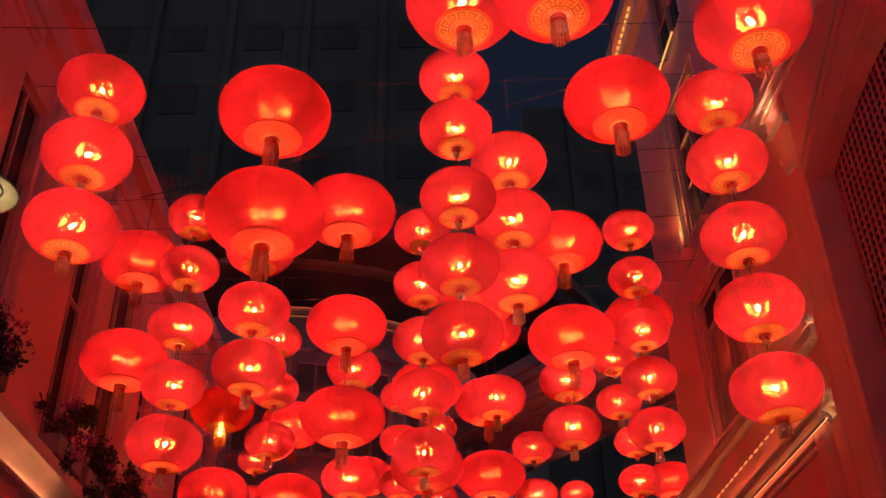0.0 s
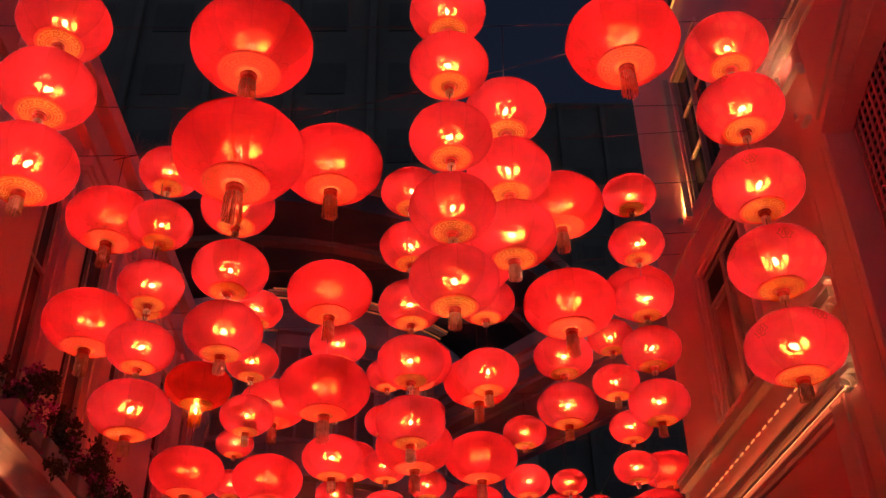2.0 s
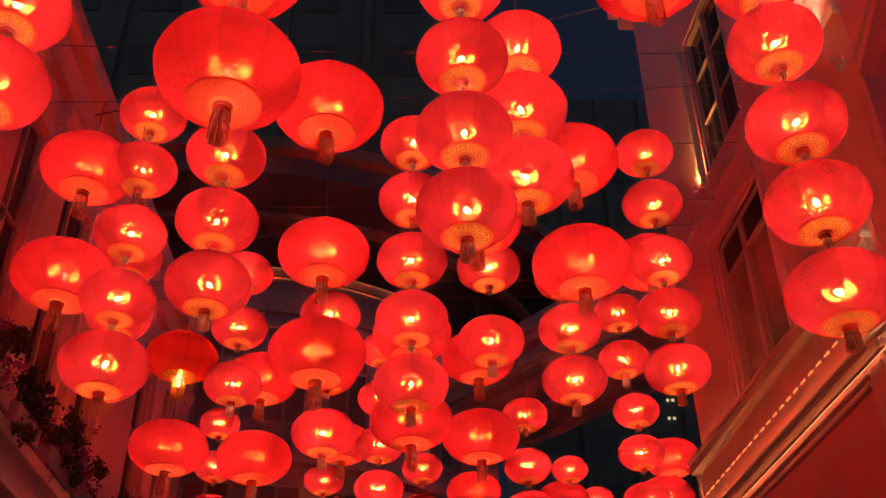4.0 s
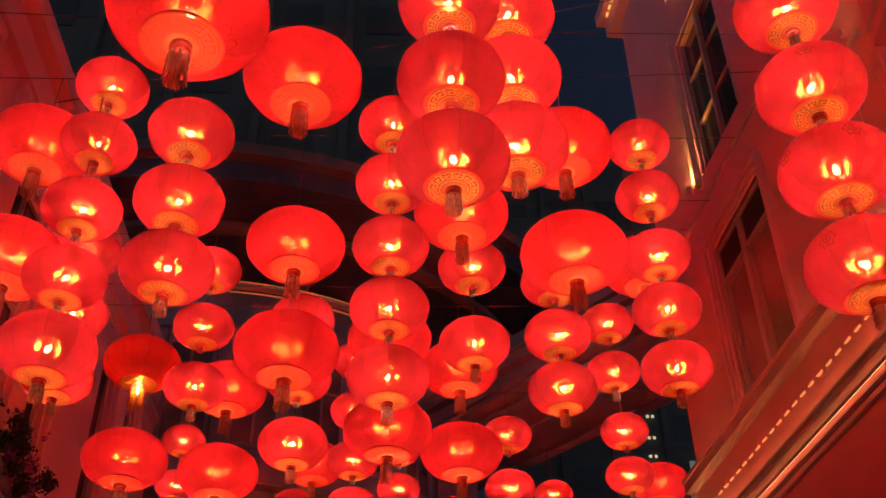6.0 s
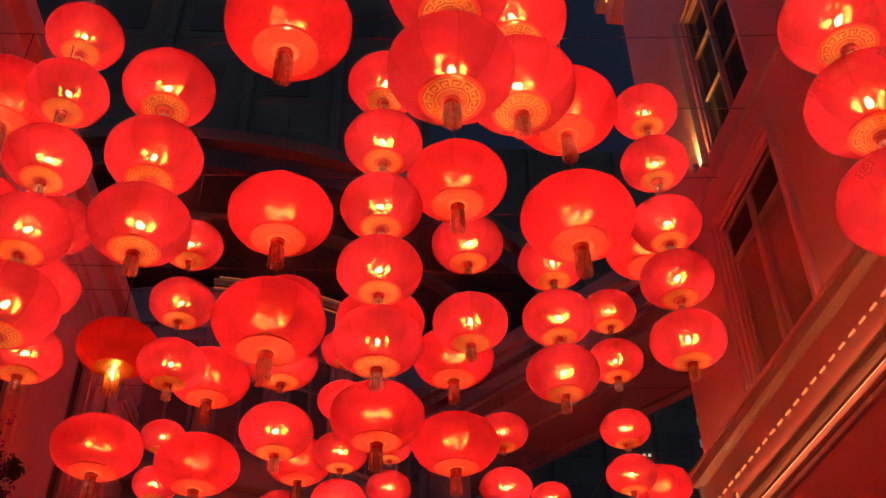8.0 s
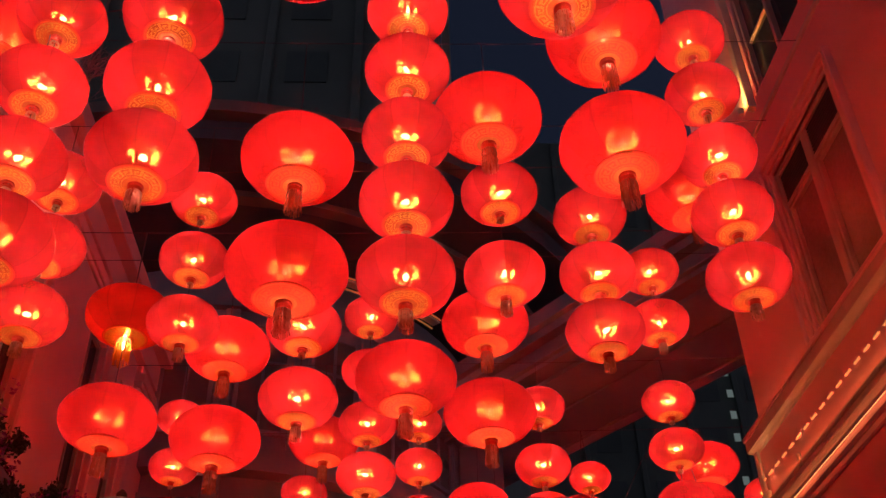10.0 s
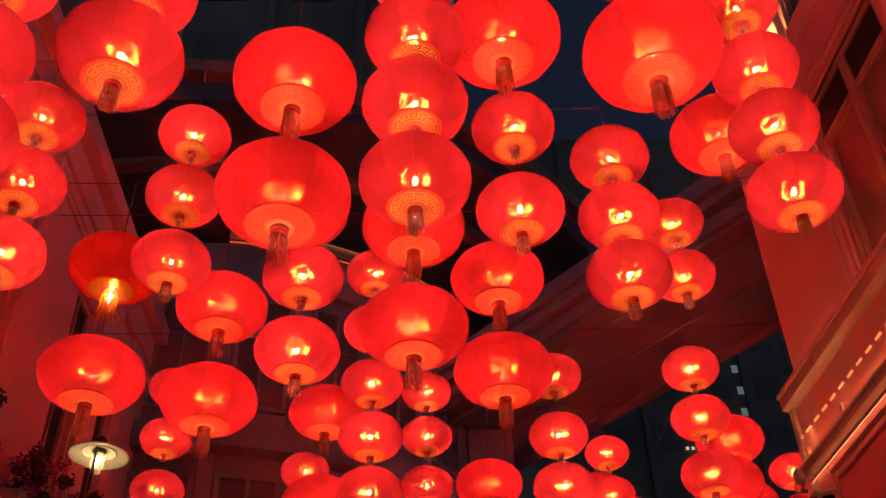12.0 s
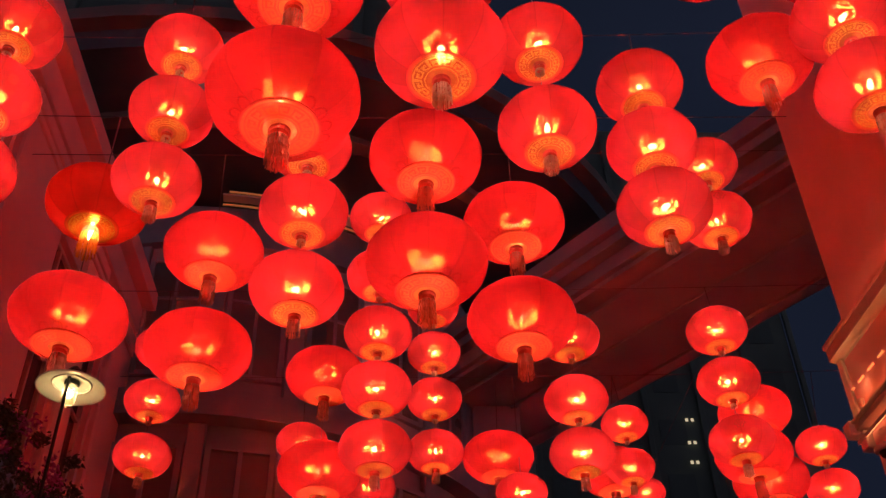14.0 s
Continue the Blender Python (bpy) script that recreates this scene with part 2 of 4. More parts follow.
def part(name, bm, mat, parent=None, label="", smooth=False):
    ob = new(name, mesh_of(name, bm, mat, smooth))
    ob.parent = parent
    if label:
        ob["label"] = label
    return ob


def box(bm, x0, x1, y0, y1, z0, z1, m=None, bevel=0.0):
    """A box between two corners, by way of the matrix m, with its edges eased."""
    r = bmesh.ops.create_cube(bm, size=1)
    vs = r["verts"]
    for v in vs:
        v.co = Vector((x0 + (v.co.x + 0.5) * (x1 - x0), y0 + (v.co.y + 0.5) * (y1 - y0), z0 + (v.co.z + 0.5) * (z1 - z0)))
    if bevel:
        es = list({e for v in vs for e in v.link_edges})
        rb = bmesh.ops.bevel(bm, geom=es, offset=bevel, segments=1, affect="EDGES")
        vs = list({v for f in rb["faces"] for v in f.verts} | {v for v in vs if v.is_valid})
    if m:
        for v in vs:
            v.co = m @ v.co
    return vs


def revolve(bm, profile, seg=32):
    """A turned shape: profile is a list of (radius, height)."""
    rings = []
    for r, z in profile:
        ring = []
        for i in range(seg):
            a = 2 * math.pi * i / seg
            ring.append(bm.verts.new((r * math.cos(a), r * math.sin(a), z)))
        rings.append(ring)
    for a, b in zip(rings, rings[1:]):
        for i in range(seg):
            bm.faces.new((a[i], a[(i + 1) % seg], b[(i + 1) % seg], b[i]))
    return rings


def closed(bm, profile, seg=32):
    rings = revolve(bm, profile, seg)
    bm.faces.new(rings[0][::-1])
    bm.faces.new(rings[-1])


def tube(bm, a, b, r, seg=6):
    a, b = Vector(a), Vector(b)
    m = (b - a).to_track_quat("Z", "Y").to_matrix()
    rings = []
    for p in (a, b):
        rings.append([bm.verts.new(p + m @ Vector((r * math.cos(t * 2 * math.pi / seg), r * math.sin(t * 2 * math.pi / seg), 0))) for t in range(seg)])
    for i in range(seg):
        bm.faces.new((rings[0][i], rings[0][(i + 1) % seg], rings[1][(i + 1) % seg], rings[1][i]))
    bm.faces.new(rings[0][::-1])
    bm.faces.new(rings[1])


def empty(name, loc=(0, 0, 0)):
    ob = new(name)
    ob.location = loc
    return ob


# ---------------------------------------------------------------- ground
bm = bmesh.new()
box(bm, -60, 60, -40, 140, FLOOR - 0.3, FLOOR)
tagged(part("ground", bm, PAVE), "grey granite paving of a pedestrian street", "ground", kind="structure")

# ---------------------------------------------------------------- facade on the right, turned a little inwards
MR = Matrix.Translation((4.835, 12.0, 0)) @ Matrix.Rotation(radians(3.3), 4, "Z")
ML = Matrix.Translation((-5.2, 0, 0)) @ Matrix.Diagonal((-1, 1, 1, 1))


def wall_with_holes(bm, m, v0, v1, z0, z1, o0, o1, holes):
    """A wall slab with rectangular holes (v0, v1, z0, z1) that go through it."""
    vs = sorted({v0, v1, *[h[0] for h in holes], *[h[1] for h in holes]})
    for a, b in zip(vs, vs[1:]):
        cut = sorted([(h[2], h[3]) for h in holes if h[0] < (a + b) / 2 < h[1]])
        z = z0
        for c, d in cut:
            if c > z:
                box(bm, o0, o1, a, b, z, c, m)
            z = d
        if z < z1:
            box(bm, o0, o1, a, b, z, z1, m)


def moulding(bm, m, v0, v1, steps):
    """A run of moulding: steps are (front, z0, z1), each a bar from its front back to the wall."""
    for i, (o, za, zb) in enumerate(steps):
        box(bm, o, 0.3, v0 + 0.002 * i, v1 - 0.002 * i, za, zb, m, 0.012)


R_HOLES = [(0.93, 2.74, 6.9, 9.8), (0.93, 2.5, 11.15, 14.0), (0.93, 2.5, 15.2, 17.3),
           (-7.35, -2.26, 3.4, 10.0)]
bm = bmesh.new()
wall_with_holes(bm, MR, -20, 4.85, FLOOR, 17.6, 0.12, 0.55, R_HOLES)
wall_r = tagged(part("wall_east", bm, STONE), "red-lit rendered wall of a classical shopping street facade", "wall", kind="structure")
bm = bmesh.new()
box(bm, 0.9, 6, -20, 4.83, FLOOR, 17.5, MR)
part("room_backing", bm, LOUVRE, wall_r, "dark rooms behind the windows")


def casement(name, v0, v1, z0, z1, louvres, label):
    """A window in the right facade: stepped surround, frame, two leaves, glazing bars, louvre panels on top."""
    w = empty(name)
    tagged(w, label, "window", kind="structure")
    mid = (v0 + v1) / 2
    t = 0.08 if louvres else 0.05
    half = 0.075 if louvres else 0.03
    for a, b, c, d in ((v0, v0 + t, z0, z1), (v1 - t, v1, z0, z1), (v0 + t, v1 - t, z1 - t, z1), (v0 + t, v1 - t, z0, z0 + t), (mid - half, mid + half, z0 + t, z1 - t)):
        bm = bmesh.new()
        box(bm, 0.14, 0.30, a, b, c, d, MR, 0.012)
        part("window_frame", bm, FRAME, w)
    low = max(z0 - 0.02, 7.17)
    # three steps of the surround, each narrower and further out
    steps = (("inner_surround", 0.0, 0.07, 0.095), ("surround", 0.07, 0.17, 0.06), ("outer_surround", 0.17, 0.23, 0.015)) if louvres else (("surround", 0.0, 0.06, 0.09),)
    for nm, s0, s1, front in steps:
        for a, b, c, d in ((v0 - s1, v0 - s0, low, z1 + s1), (v1 + s0, v1 + s1, low, z1 + s1), (v0 - s0, v1 + s0, z1 + s0, z1 + s1)):
            bm = bmesh.new()
            box(bm, front, 0.2, a, b, c, d, MR, 0.015)
            part(nm, bm, STONE, w)
    zl = 9.22
    for a, b in ((v0 + t, mid - half), (mid + half, v1 - t)):
        # a sash inside the frame
        top = (zl - 0.04 if louvres else z1 - t)
        for p, q, c, d in ((a, a + 0.04, z0 + t, top), (b - 0.04, b, z0 + t, top), (a + 0.04, b - 0.04, top - 0.04, top)) if louvres else ():
            bm = bmesh.new()
            box(bm, 0.175, 0.27, p, q, c, d, MR, 0.006)
            part("sash", bm, FRAME, w)
        bm = bmesh.new()
        box(bm, 0.23, 0.24, a, b, z0 + t, top, MR)
        part("pane", bm, CURTAIN if louvres else GLASS, w)
        if louvres:
            bm = bmesh.new()
            box(bm, 0.15, 0.28, a, b, zl - 0.04, zl + 0.03, MR, 0.008)
            part("transom", bm, FRAME, w)
            k = 0
            while zl + 0.05 + k * 0.05 < z1 - t - 0.02:
                bm = bmesh.new()
                zz = zl + 0.055 + k * 0.05
                vs = box(bm, 0.17, 0.24, a, b, zz - 0.006, zz + 0.006)
                for v in vs:
                    v.co.z += (0.205 - v.co.x) * 0.6
                    v.co = MR @ v.co
                part("louvre_slat", bm, LOUVRE, w)
                k += 1
        else:
            for zz in (z0 + 0.98, z0 + 1.95):
                bm = bmesh.new()
                box(bm, 0.19, 0.26, a, b, zz - 0.02, zz + 0.02, MR, 0.006)
                part("glazing_bar", bm, FRAME, w)
    return w


casement("window_1", 0.93, 2.74, 6.9, 9.8, True, "casement window with dark louvres above two glass leaves")
w2 = casement("window_2", 0.93, 2.5, 11.15, 14.0, False, "tall dark glazed window with crossing glazing bars")
w3 = casement("window_3", 0.93, 2.5, 15.2, 17.3, False, "upper dark glazed window with crossing glazing bars")
# the jamb that the golden uplight grazes, and the light line under the upper sill
bm = bmesh.new()
box(bm, 0.0, 0.2, 2.62, 2.74, 11.0, 14.2, MR, 0.012)
part("jamb", bm, STONE_PALE, w2, "pale jamb lit from below")
bm = bmesh.new()
box(bm, -0.01, 0.015, 1.2, 2.3, 14.94, 14.98, MR)
part("light_line", bm, LED_JAMB, w3, "golden light line under the sill")

# cornice over the shopfront with its dashed light line
cornice = empty("cornice")
tagged(cornice, "stepped pale cornice with a dashed golden light line", "cornice", kind="structure")
for nm, steps in (("crown_fillet", [(-0.07, 7.1, 7.17)]),                   ("lower_fillet", [(-0.07, 6.11, 6.15)]), ("lower_fascia", [(-0.035, 6.03, 6.11)])):
    bm = bmesh.new()
    moulding(bm, MR, -1.50, 5.11, steps)
    part(nm, bm, STONE if nm == "crown_fillet" else STONE_PALE, cornice)
bm = bmesh.new()
box(bm, 0.07, 0.3, -1.48, 5.08, 6.15, 6.92, MR, 0.01)
part("frieze", bm, STONE, cornice)
# hollow mouldings under the crown and under the lower fascia
for nm, za, zb, oa, ob_ in (("cyma", 6.90, 6.95, 0.065, -0.035), ("cove", 5.92, 6.03, 0.08, -0.03)):
    bm = bmesh.new()
    rows = []
    for y in (-1.37, 5.10):
        row = []
        for k in range(9):
            a = math.pi / 2 * k / 8
            row.append(bm.verts.new(MR @ Vector((oa + (ob_ - oa) * (1 - math.cos(a)), y, za + (zb - za) * math.sin(a)))))
        row += [bm.verts.new(MR @ Vector((0.29, y, zb))), bm.verts.new(MR @ Vector((0.29, y, za)))]
        rows.append(row)
    n = len(rows[0])
    for k in range(n):
        bm.faces.new((rows[0][k], rows[0][(k + 1) % n], rows[1][(k + 1) % n], rows[1][k]))
    bm.faces.new(rows[0][::-1])
    bm.faces.new(rows[1])
    part(nm, bm, STONE_PALE, cornice)
v = -1.2
while v < 4.95:
    bm = bmesh.new()
    box(bm, 0.045, 0.068, v, v + 0.13, 6.518, 6.542, MR, 0.005)
    part("light_dash", bm, LED, cornice, "short golden light")
    v += 0.245
bm = bmesh.new()
box(bm, -0.03, -0.018, -1.3, 5.03, 6.1515, 6.165, MR)
part("cove_light", bm, LED_SOFT, cornice, "warm cove light")
bm = bmesh.new()
box(bm, -0.036, -0.029, -1.3, 5.03, 5.885, 5.925, MR)
part("lip", bm, STONE_PALE, cornice)
# unseen glowing strip added to brighten the panel that the lanterns light
bm = bmesh.new()
box(bm, -0.018, -0.006, -1.3, 5.03, 5.90, 5.912, MR)
part("panel_light", bm, PANEL_FILL, cornice, "added hidden strip that brightens the panel")
bm = bmesh.new()
box(bm, 0.0, 0.012, -1.3, 5.03, 7.1615, 7.174, MR)
part("crown_light", bm, DOWNWASH, cornice, "hidden warm light washing the wall above")
bm = bmesh.new()
box(bm, 0.0, 0.25, 5.085, 5.097, 6.1515, 6.165, MR)
part("end_light", bm, LED_SOFT, cornice, "warm cove light round the end")
# pale stones of the crown, end to end
k = 0
while -1.50 + k * 1.1 < 5.0:
    bm = bmesh.new()
    box(bm, -0.045, 0.29, -1.50 + k * 1.1, min(-1.50 + k * 1.1 + 1.092, 5.105), 6.95, 7.1, MR, 0.006)
    part("crown_stone", bm, STONE_PALE, cornice)
    k += 1
# pale return at the cornice's far end
for nm, o, va, vb, za, zb in (("end_stile", 0.035, 4.97, 5.09, 6.152, 6.95), ("end_block", -0.10, 4.98, 5.125, 5.99, 6.155), ("end_drop", -0.03, 4.86, 5.0, 5.78, 5.985)):
    bm = bmesh.new()
    box(bm, o, 0.29, va, vb, za, zb, MR, 0.012)
    part(nm, bm, LIT_TRIM, cornice)
# stepped end of the cornice
for o, va, vb, za, zb in ((-0.11, -1.62, -1.505, 7.11, 7.175), (-0.11, -1.62, -1.505, 6.105, 6.165), (-0.05, -1.25, -1.12, 5.92, 6.04)):
    bm = bmesh.new()
    box(bm, o, 0.3, va, vb, za, zb, MR, 0.015)
    part("end_bracket", bm, LIT_TRIM, cornice)


def wall_uplight(o, v, z, mat, parent, r=0.03, deep=0.02):
    """A small cup lamp on the right facade that shines up the wall."""
    m = MR @ Matrix.Translation((o, v, z))
    bm = bmesh.new()
    revolve(bm, [(0.0005, -0.10), (r, -0.10), (r * 1.15, 0.0), (r, 0.0), (r * 0.9, -deep - 0.012), (0.0005, -deep - 0.012)], 14)
    bmesh.ops.transform(bm, matrix=m, verts=bm.verts[:])
    cup = part("uplight", bm, STONE_PALE, parent, "small pale cup uplight")
    bm = bmesh.new()
    closed(bm, [(r * 0.85, -deep - 0.008), (r * 0.85, -deep)], 12)
    bmesh.ops.transform(bm, matrix=m, verts=bm.verts[:])
    part("lens", bm, mat, cup, "golden lamp")


wall_uplight(-0.15, -1.45, 5.5, UPLIGHT_SPOT, cornice, 0.016)
wall_uplight(-0.15, -1.56, 6.78, UPLIGHT_SPOT, cornice, 0.012)
wall_uplight(-0.012, 4.55, 5.6, UPLIGHT_SOFT, cornice, 0.025)
wall_uplight(-0.10, 2.68, 10.97, UPLIGHT, w2, 0.04, 0.05)
wall_uplight(-0.035, 4.72, 6.26, UPLIGHT_SOFT, cornice, 0.03, 0.05)
wall_uplight(-0.035, 3.7, 6.26, UPLIGHT_SOFT, cornice, 0.026, 0.05)

# shopfront panel below
sf = empty("shopfront")
tagged(sf, "plain red framed fascia panel below a cornice", "shopfront", kind="structure")
bm = bmesh.new()
box(bm, 0.08, 0.18, -0.68, 4.43, 3.2, 5.72, MR, 0.01)
part("fascia_panel", bm, PANEL, sf)
bm = bmesh.new()
for a, b, c, d in ((-1.1, -0.75, 3.0, 5.94), (4.5, 4.82, 3.0, 5.94), (-0.75, 4.5, 5.82, 5.94)):
    bm = bmesh.new()
    box(bm, 0.02, 0.2, a, b, c, d, MR, 0.025)
    part("fascia_frame", bm, STONE, sf)
for a, b, c, d in ((-0.75, -0.68, 3.2, 5.82), (4.43, 4.5, 3.2, 5.82), (-0.68, 4.43, 5.72, 5.82)):
    bm = bmesh.new()
    box(bm, 0.05, 0.2, a, b, c, d, MR, 0.02)
    part("inner_frame", bm, STONE, sf)

# dome camera under the cornice's end
dome = empty("dome_camera")
dome.matrix_world = MR @ Matrix.Translation((-0.02, 4.58, 5.6)) @ Matrix.Scale(1.1, 4)
tagged(dome, "small white dome camera on the wall below a cornice", "camera")
bm = bmesh.new()
closed(bm, [(0.07, 0.04), (0.10, 0.03), (0.105, 0.0), (0.095, -0.012), (0.07, -0.014)], 24)
part("housing", bm, ENAMEL, dome, smooth=True)
bm = bmesh.new()
closed(bm, [(0.068, -0.012), (0.066, -0.035), (0.05, -0.062), (0.02, -0.076), (0.004, -0.078)], 24)
part("dome", bm, BLACK, dome, "dark smoked dome", smooth=True)
bm = bmesh.new()
box(bm, -0.02, 0.10, -0.03, 0.03, 0.035, 0.075, None, 0.006)
part("arm", bm, ENAMEL, dome)

# piers and the arched screen between them
for va, vb in ((-2.35, -1.63), (-9.2, -7.35)):
    pil = empty("pilaster")
    tagged(pil, "broad plain pier beside an arched opening", "pilaster", kind="structure")
    bm = bmesh.new()
    box(bm, -0.05, 0.5, va, vb, FLOOR, 10.28, MR, 0.02)
    part("shaft", bm, STONE, pil)
    for v in (va + 0.14, vb - 0.12):
        bm = bmesh.new()
        box(bm, -0.062, -0.04, v - 0.02, v + 0.02, 3.0, 8.6, MR, 0.006)
        part("panel_bead", bm, STONE, pil)
    if va > -5:
        bm = bmesh.new()
        box(bm, -0.13, -0.05, -2.33, -1.74, 9.84, 9.885, MR, 0.008)
        part("bracket_ledge", bm, LIT_TRIM, pil)
        bm = bmesh.new()
        box(bm, -0.12, -0.05, -2.36, -2.30, 9.70, 9.838, MR, 0.008)
        part("bracket", bm, LIT_TRIM, pil)
        bm = bmesh.new()
        box(bm, -0.12, -0.05, -2.22, -2.02, 9.05, 9.12, MR, 0.008)
        part("block", bm, LIT_TRIM, pil)
        wall_uplight(-0.20, -2.12, 9.2, UPLIGHT_SOFT, pil, 0.022)
        wall_uplight(-0.20, -1.9, 10.0, UPLIGHT_WALL, pil)
for v0, v1, st in ((-20, -0.9, [(-0.10, 10.28, 10.44), (-0.13, 10.48, 10.60), (-0.16, 10.60, 10.74)]), (-0.9, 4.87, [(0.08, 10.66, 10.74)])):
    course = empty("string_course")
    tagged(course, "pale horizontal string course along the facade", "trim", kind="structure")
    for k in st:
        bm = bmesh.new()
        moulding(bm, MR, v0, v1, [k])
        part("moulding", bm, STONE_PALE, course)
    if len(st) > 1:
        bm = bmesh.new()
        box(bm, -0.05, 0.3, v0, v1, 10.44, 10.48, MR)
        part("quirk", bm, STONE, course)

screen = empty("screen")
tagged(screen, "dark lattice screen in an arched opening", "screen", kind="structure")
for k in range(42):
    bm = bmesh.new()
    v = -7.33 + k * 0.12
    box(bm, 0.32, 0.345, v, v + 0.025, 3.4, 9.4, MR)
    part("lattice_bar", bm, PANEL, screen)
for k in range(50):
    bm = bmesh.new()
    z = 3.45 + k * 0.12
    box(bm, 0.346, 0.37, -7.35, -2.26, z, z + 0.025, MR)
    part("lattice_bar", bm, PANEL, screen)
bm = bmesh.new()
box(bm, 0.45, 0.47, -7.35, -2.26, 3.4, 9.99, MR)
part("backing", bm, LOUVRE, screen)


def arch_front(s):
    """Height of the arch's front edge at a distance s from the pier."""
    s = min(s, 5.0 - s)
    return 8.71 + 0.64 * s - 0.05 * s * s


def arch_back(s):
    """Height of the arch's inner edge, flatter, so that the soffit is splayed."""
    return 8.73 + 0.45 * s - 0.09 * s * s


def arch(name, section, mat):
    """A strip of the arch: section(s) gives its corners (out, z) at a distance s from the pier."""
    bm = bmesh.new()
    rows = [[bm.verts.new(MR @ Vector((o, -2.35 - s, z))) for o, z in section(s)] for s in [5.0 * k / 40 for k in range(41)]]
    n = len(rows[0])
    for p, q in zip(rows, rows[1:]):
        for u in range(n):
            bm.faces.new((p[u], p[(u + 1) % n], q[(u + 1) % n], q[u]))
    bm.faces.new(rows[0])
    bm.faces.new(rows[-1][::-1])
    return part(name, bm, mat, screen)


arch("spandrel", lambda s: [(-0.05, arch_front(s)), (0.31, arch_back(s)), (0.31, 10.28), (-0.05, 10.28)], STONE)
for nm, lo, hi, front, mat in (("arris_bead", 0.0, 0.035, -0.075, STONE), ("outer_bead", 0.20, 0.25, -0.085, STONE_PALE), ("outer_fillet", 0.27, 0.29, -0.07, STONE)):
    arch(nm, lambda s, lo=lo, hi=hi, front=front: [(front, arch_front(s) + lo), (-0.048, arch_front(s) + lo), (-0.048, arch_front(s) + hi), (front, arch_front(s) + hi)], mat)
arch("soffit_bead", lambda s: [(0.10, arch_front(s) * 0.55 + arch_back(s) * 0.45 - 0.02), (0.14, arch_front(s) * 0.45 + arch_back(s) * 0.55 - 0.02), (0.14, arch_front(s) + 0.1), (0.10, arch_front(s) + 0.1)], STONE)

# roof cornice of the right building
bm = bmesh.new()
moulding(bm, MR, -20, 5.2, [(-0.1, 17.2, 17.5), (-0.3, 17.5, 17.8)])
tagged(part("roof_cornice", bm, STONE), "projecting roof cornice of the facade", "cornice", kind="structure")
bm = bmesh.new()
v = 2.9
while v < 4.8:
    box(bm, -0.2, -0.16, v, v + 0.1, 17.38, 17.42, MR)
    v += 0.2
part("light_dash", bm, LED_JAMB, cornice, "golden dotted light under the roof cornice")

# ---------------------------------------------------------------- facade on the left
L_BAYS = [(6.5, 7.7), (9.3, 10.3), (12.1, 13.1), (13.87, 15.35), (16.0, 17.0), (19.05, 20.2), (21.0, 22.0)]
L_HOLES = [(a, b, 6.3, 10.6) for a, b in L_BAYS]
bm = bmesh.new()
wall_with_holes(bm, ML, -20, 24.4, FLOOR, 12.2, 0.12, 0.6, L_HOLES)
wall_l = tagged(part("wall_west", bm, STONE), "red-lit rendered wall with tall dark windows", "wall", kind="structure")
bm = bmesh.new()
box(bm, 0.9, 6, -20, 24.4, FLOOR, 12.1, ML)
part("room_backing", bm, LOUVRE, wall_l, "dark rooms behind the windows")
for i, (a, b, c, d) in enumerate(L_HOLES):
    w = empty("window_%d" % (i + 4))
    tagged(w, "tall dark window between red-lit pilasters", "window", kind="structure")
    bm = bmesh.new()
    t = 0.07
    for p, q, r, s in ((a, a + t, c, d), (b - t, b, c, d), (a + t, b - t, d - t, d), (a + t, b - t, c, c + t), ((a + b) / 2 - 0.03, (a + b) / 2 + 0.03, c + t, d - t), (a + t, b - t, c + 2.6, c + 2.66)):
        box(bm, 0.22, 0.34, p, q, r, s, ML, 0.008)
    part("window_frame", bm, FRAME, w)
    bm = bmesh.new()
    box(bm, 0.28, 0.29, a + t, b - t, c + t, d - t, ML)
    part("pane", bm, GLASS, w)
for ya, yb in ((7.8, 9.2), (10.4, 12.02), (13.16, 13.82), (15.43, 15.93), (17.08, 18.97), (20.28, 20.93), (22.1, 24.2)):
    p = empty("pilaster")
    tagged(p, "plain red-lit pilaster on the facade", "pilaster", kind="structure")
    bm = bmesh.new()
    box(bm, 0.0, 0.3, ya, yb, FLOOR, 11.4, ML, 0.03)
    part("shaft", bm, STONE, p)
    bm = bmesh.new()
    moulding(bm, ML, ya - 0.05, yb + 0.05, [(-0.05, 10.9, 11.0), (-0.09, 11.0, 11.2)])
    part("capital", bm, STONE, p)
eave = empty("eave")
tagged(eave, "stepped overhanging eave of the facade", "cornice", kind="structure")
for st in ((-0.05, 11.4, 11.95), (-0.28, 11.95, 12.3), (-0.1, 12.3, 12.7)):
    bm = bmesh.new()
    moulding(bm, ML, -20, 24.6, [st])
    part("eave_moulding", bm, STONE, eave)
bm = bmesh.new()
moulding(bm, ML, -20, 24.5, [(-0.02, 12.7, 12.78)])
part("gutter", bm, STONE_PALE, eave)
ledge = empty("balcony_ledge")
tagged(ledge, "pale ledge along the facade with an added warm strip in its cove", "ledge", kind="structure")
for nm, st in (("ledge_slab", (-0.29, 5.935, 6.12)), ("fillet", (-0.12, 5.57, 5.63))):
    bm = bmesh.new()
    moulding(bm, ML, 4, 24.3, [st])
    part(nm, bm, STONE_PALE, ledge)
bm = bmesh.new()
rows = []
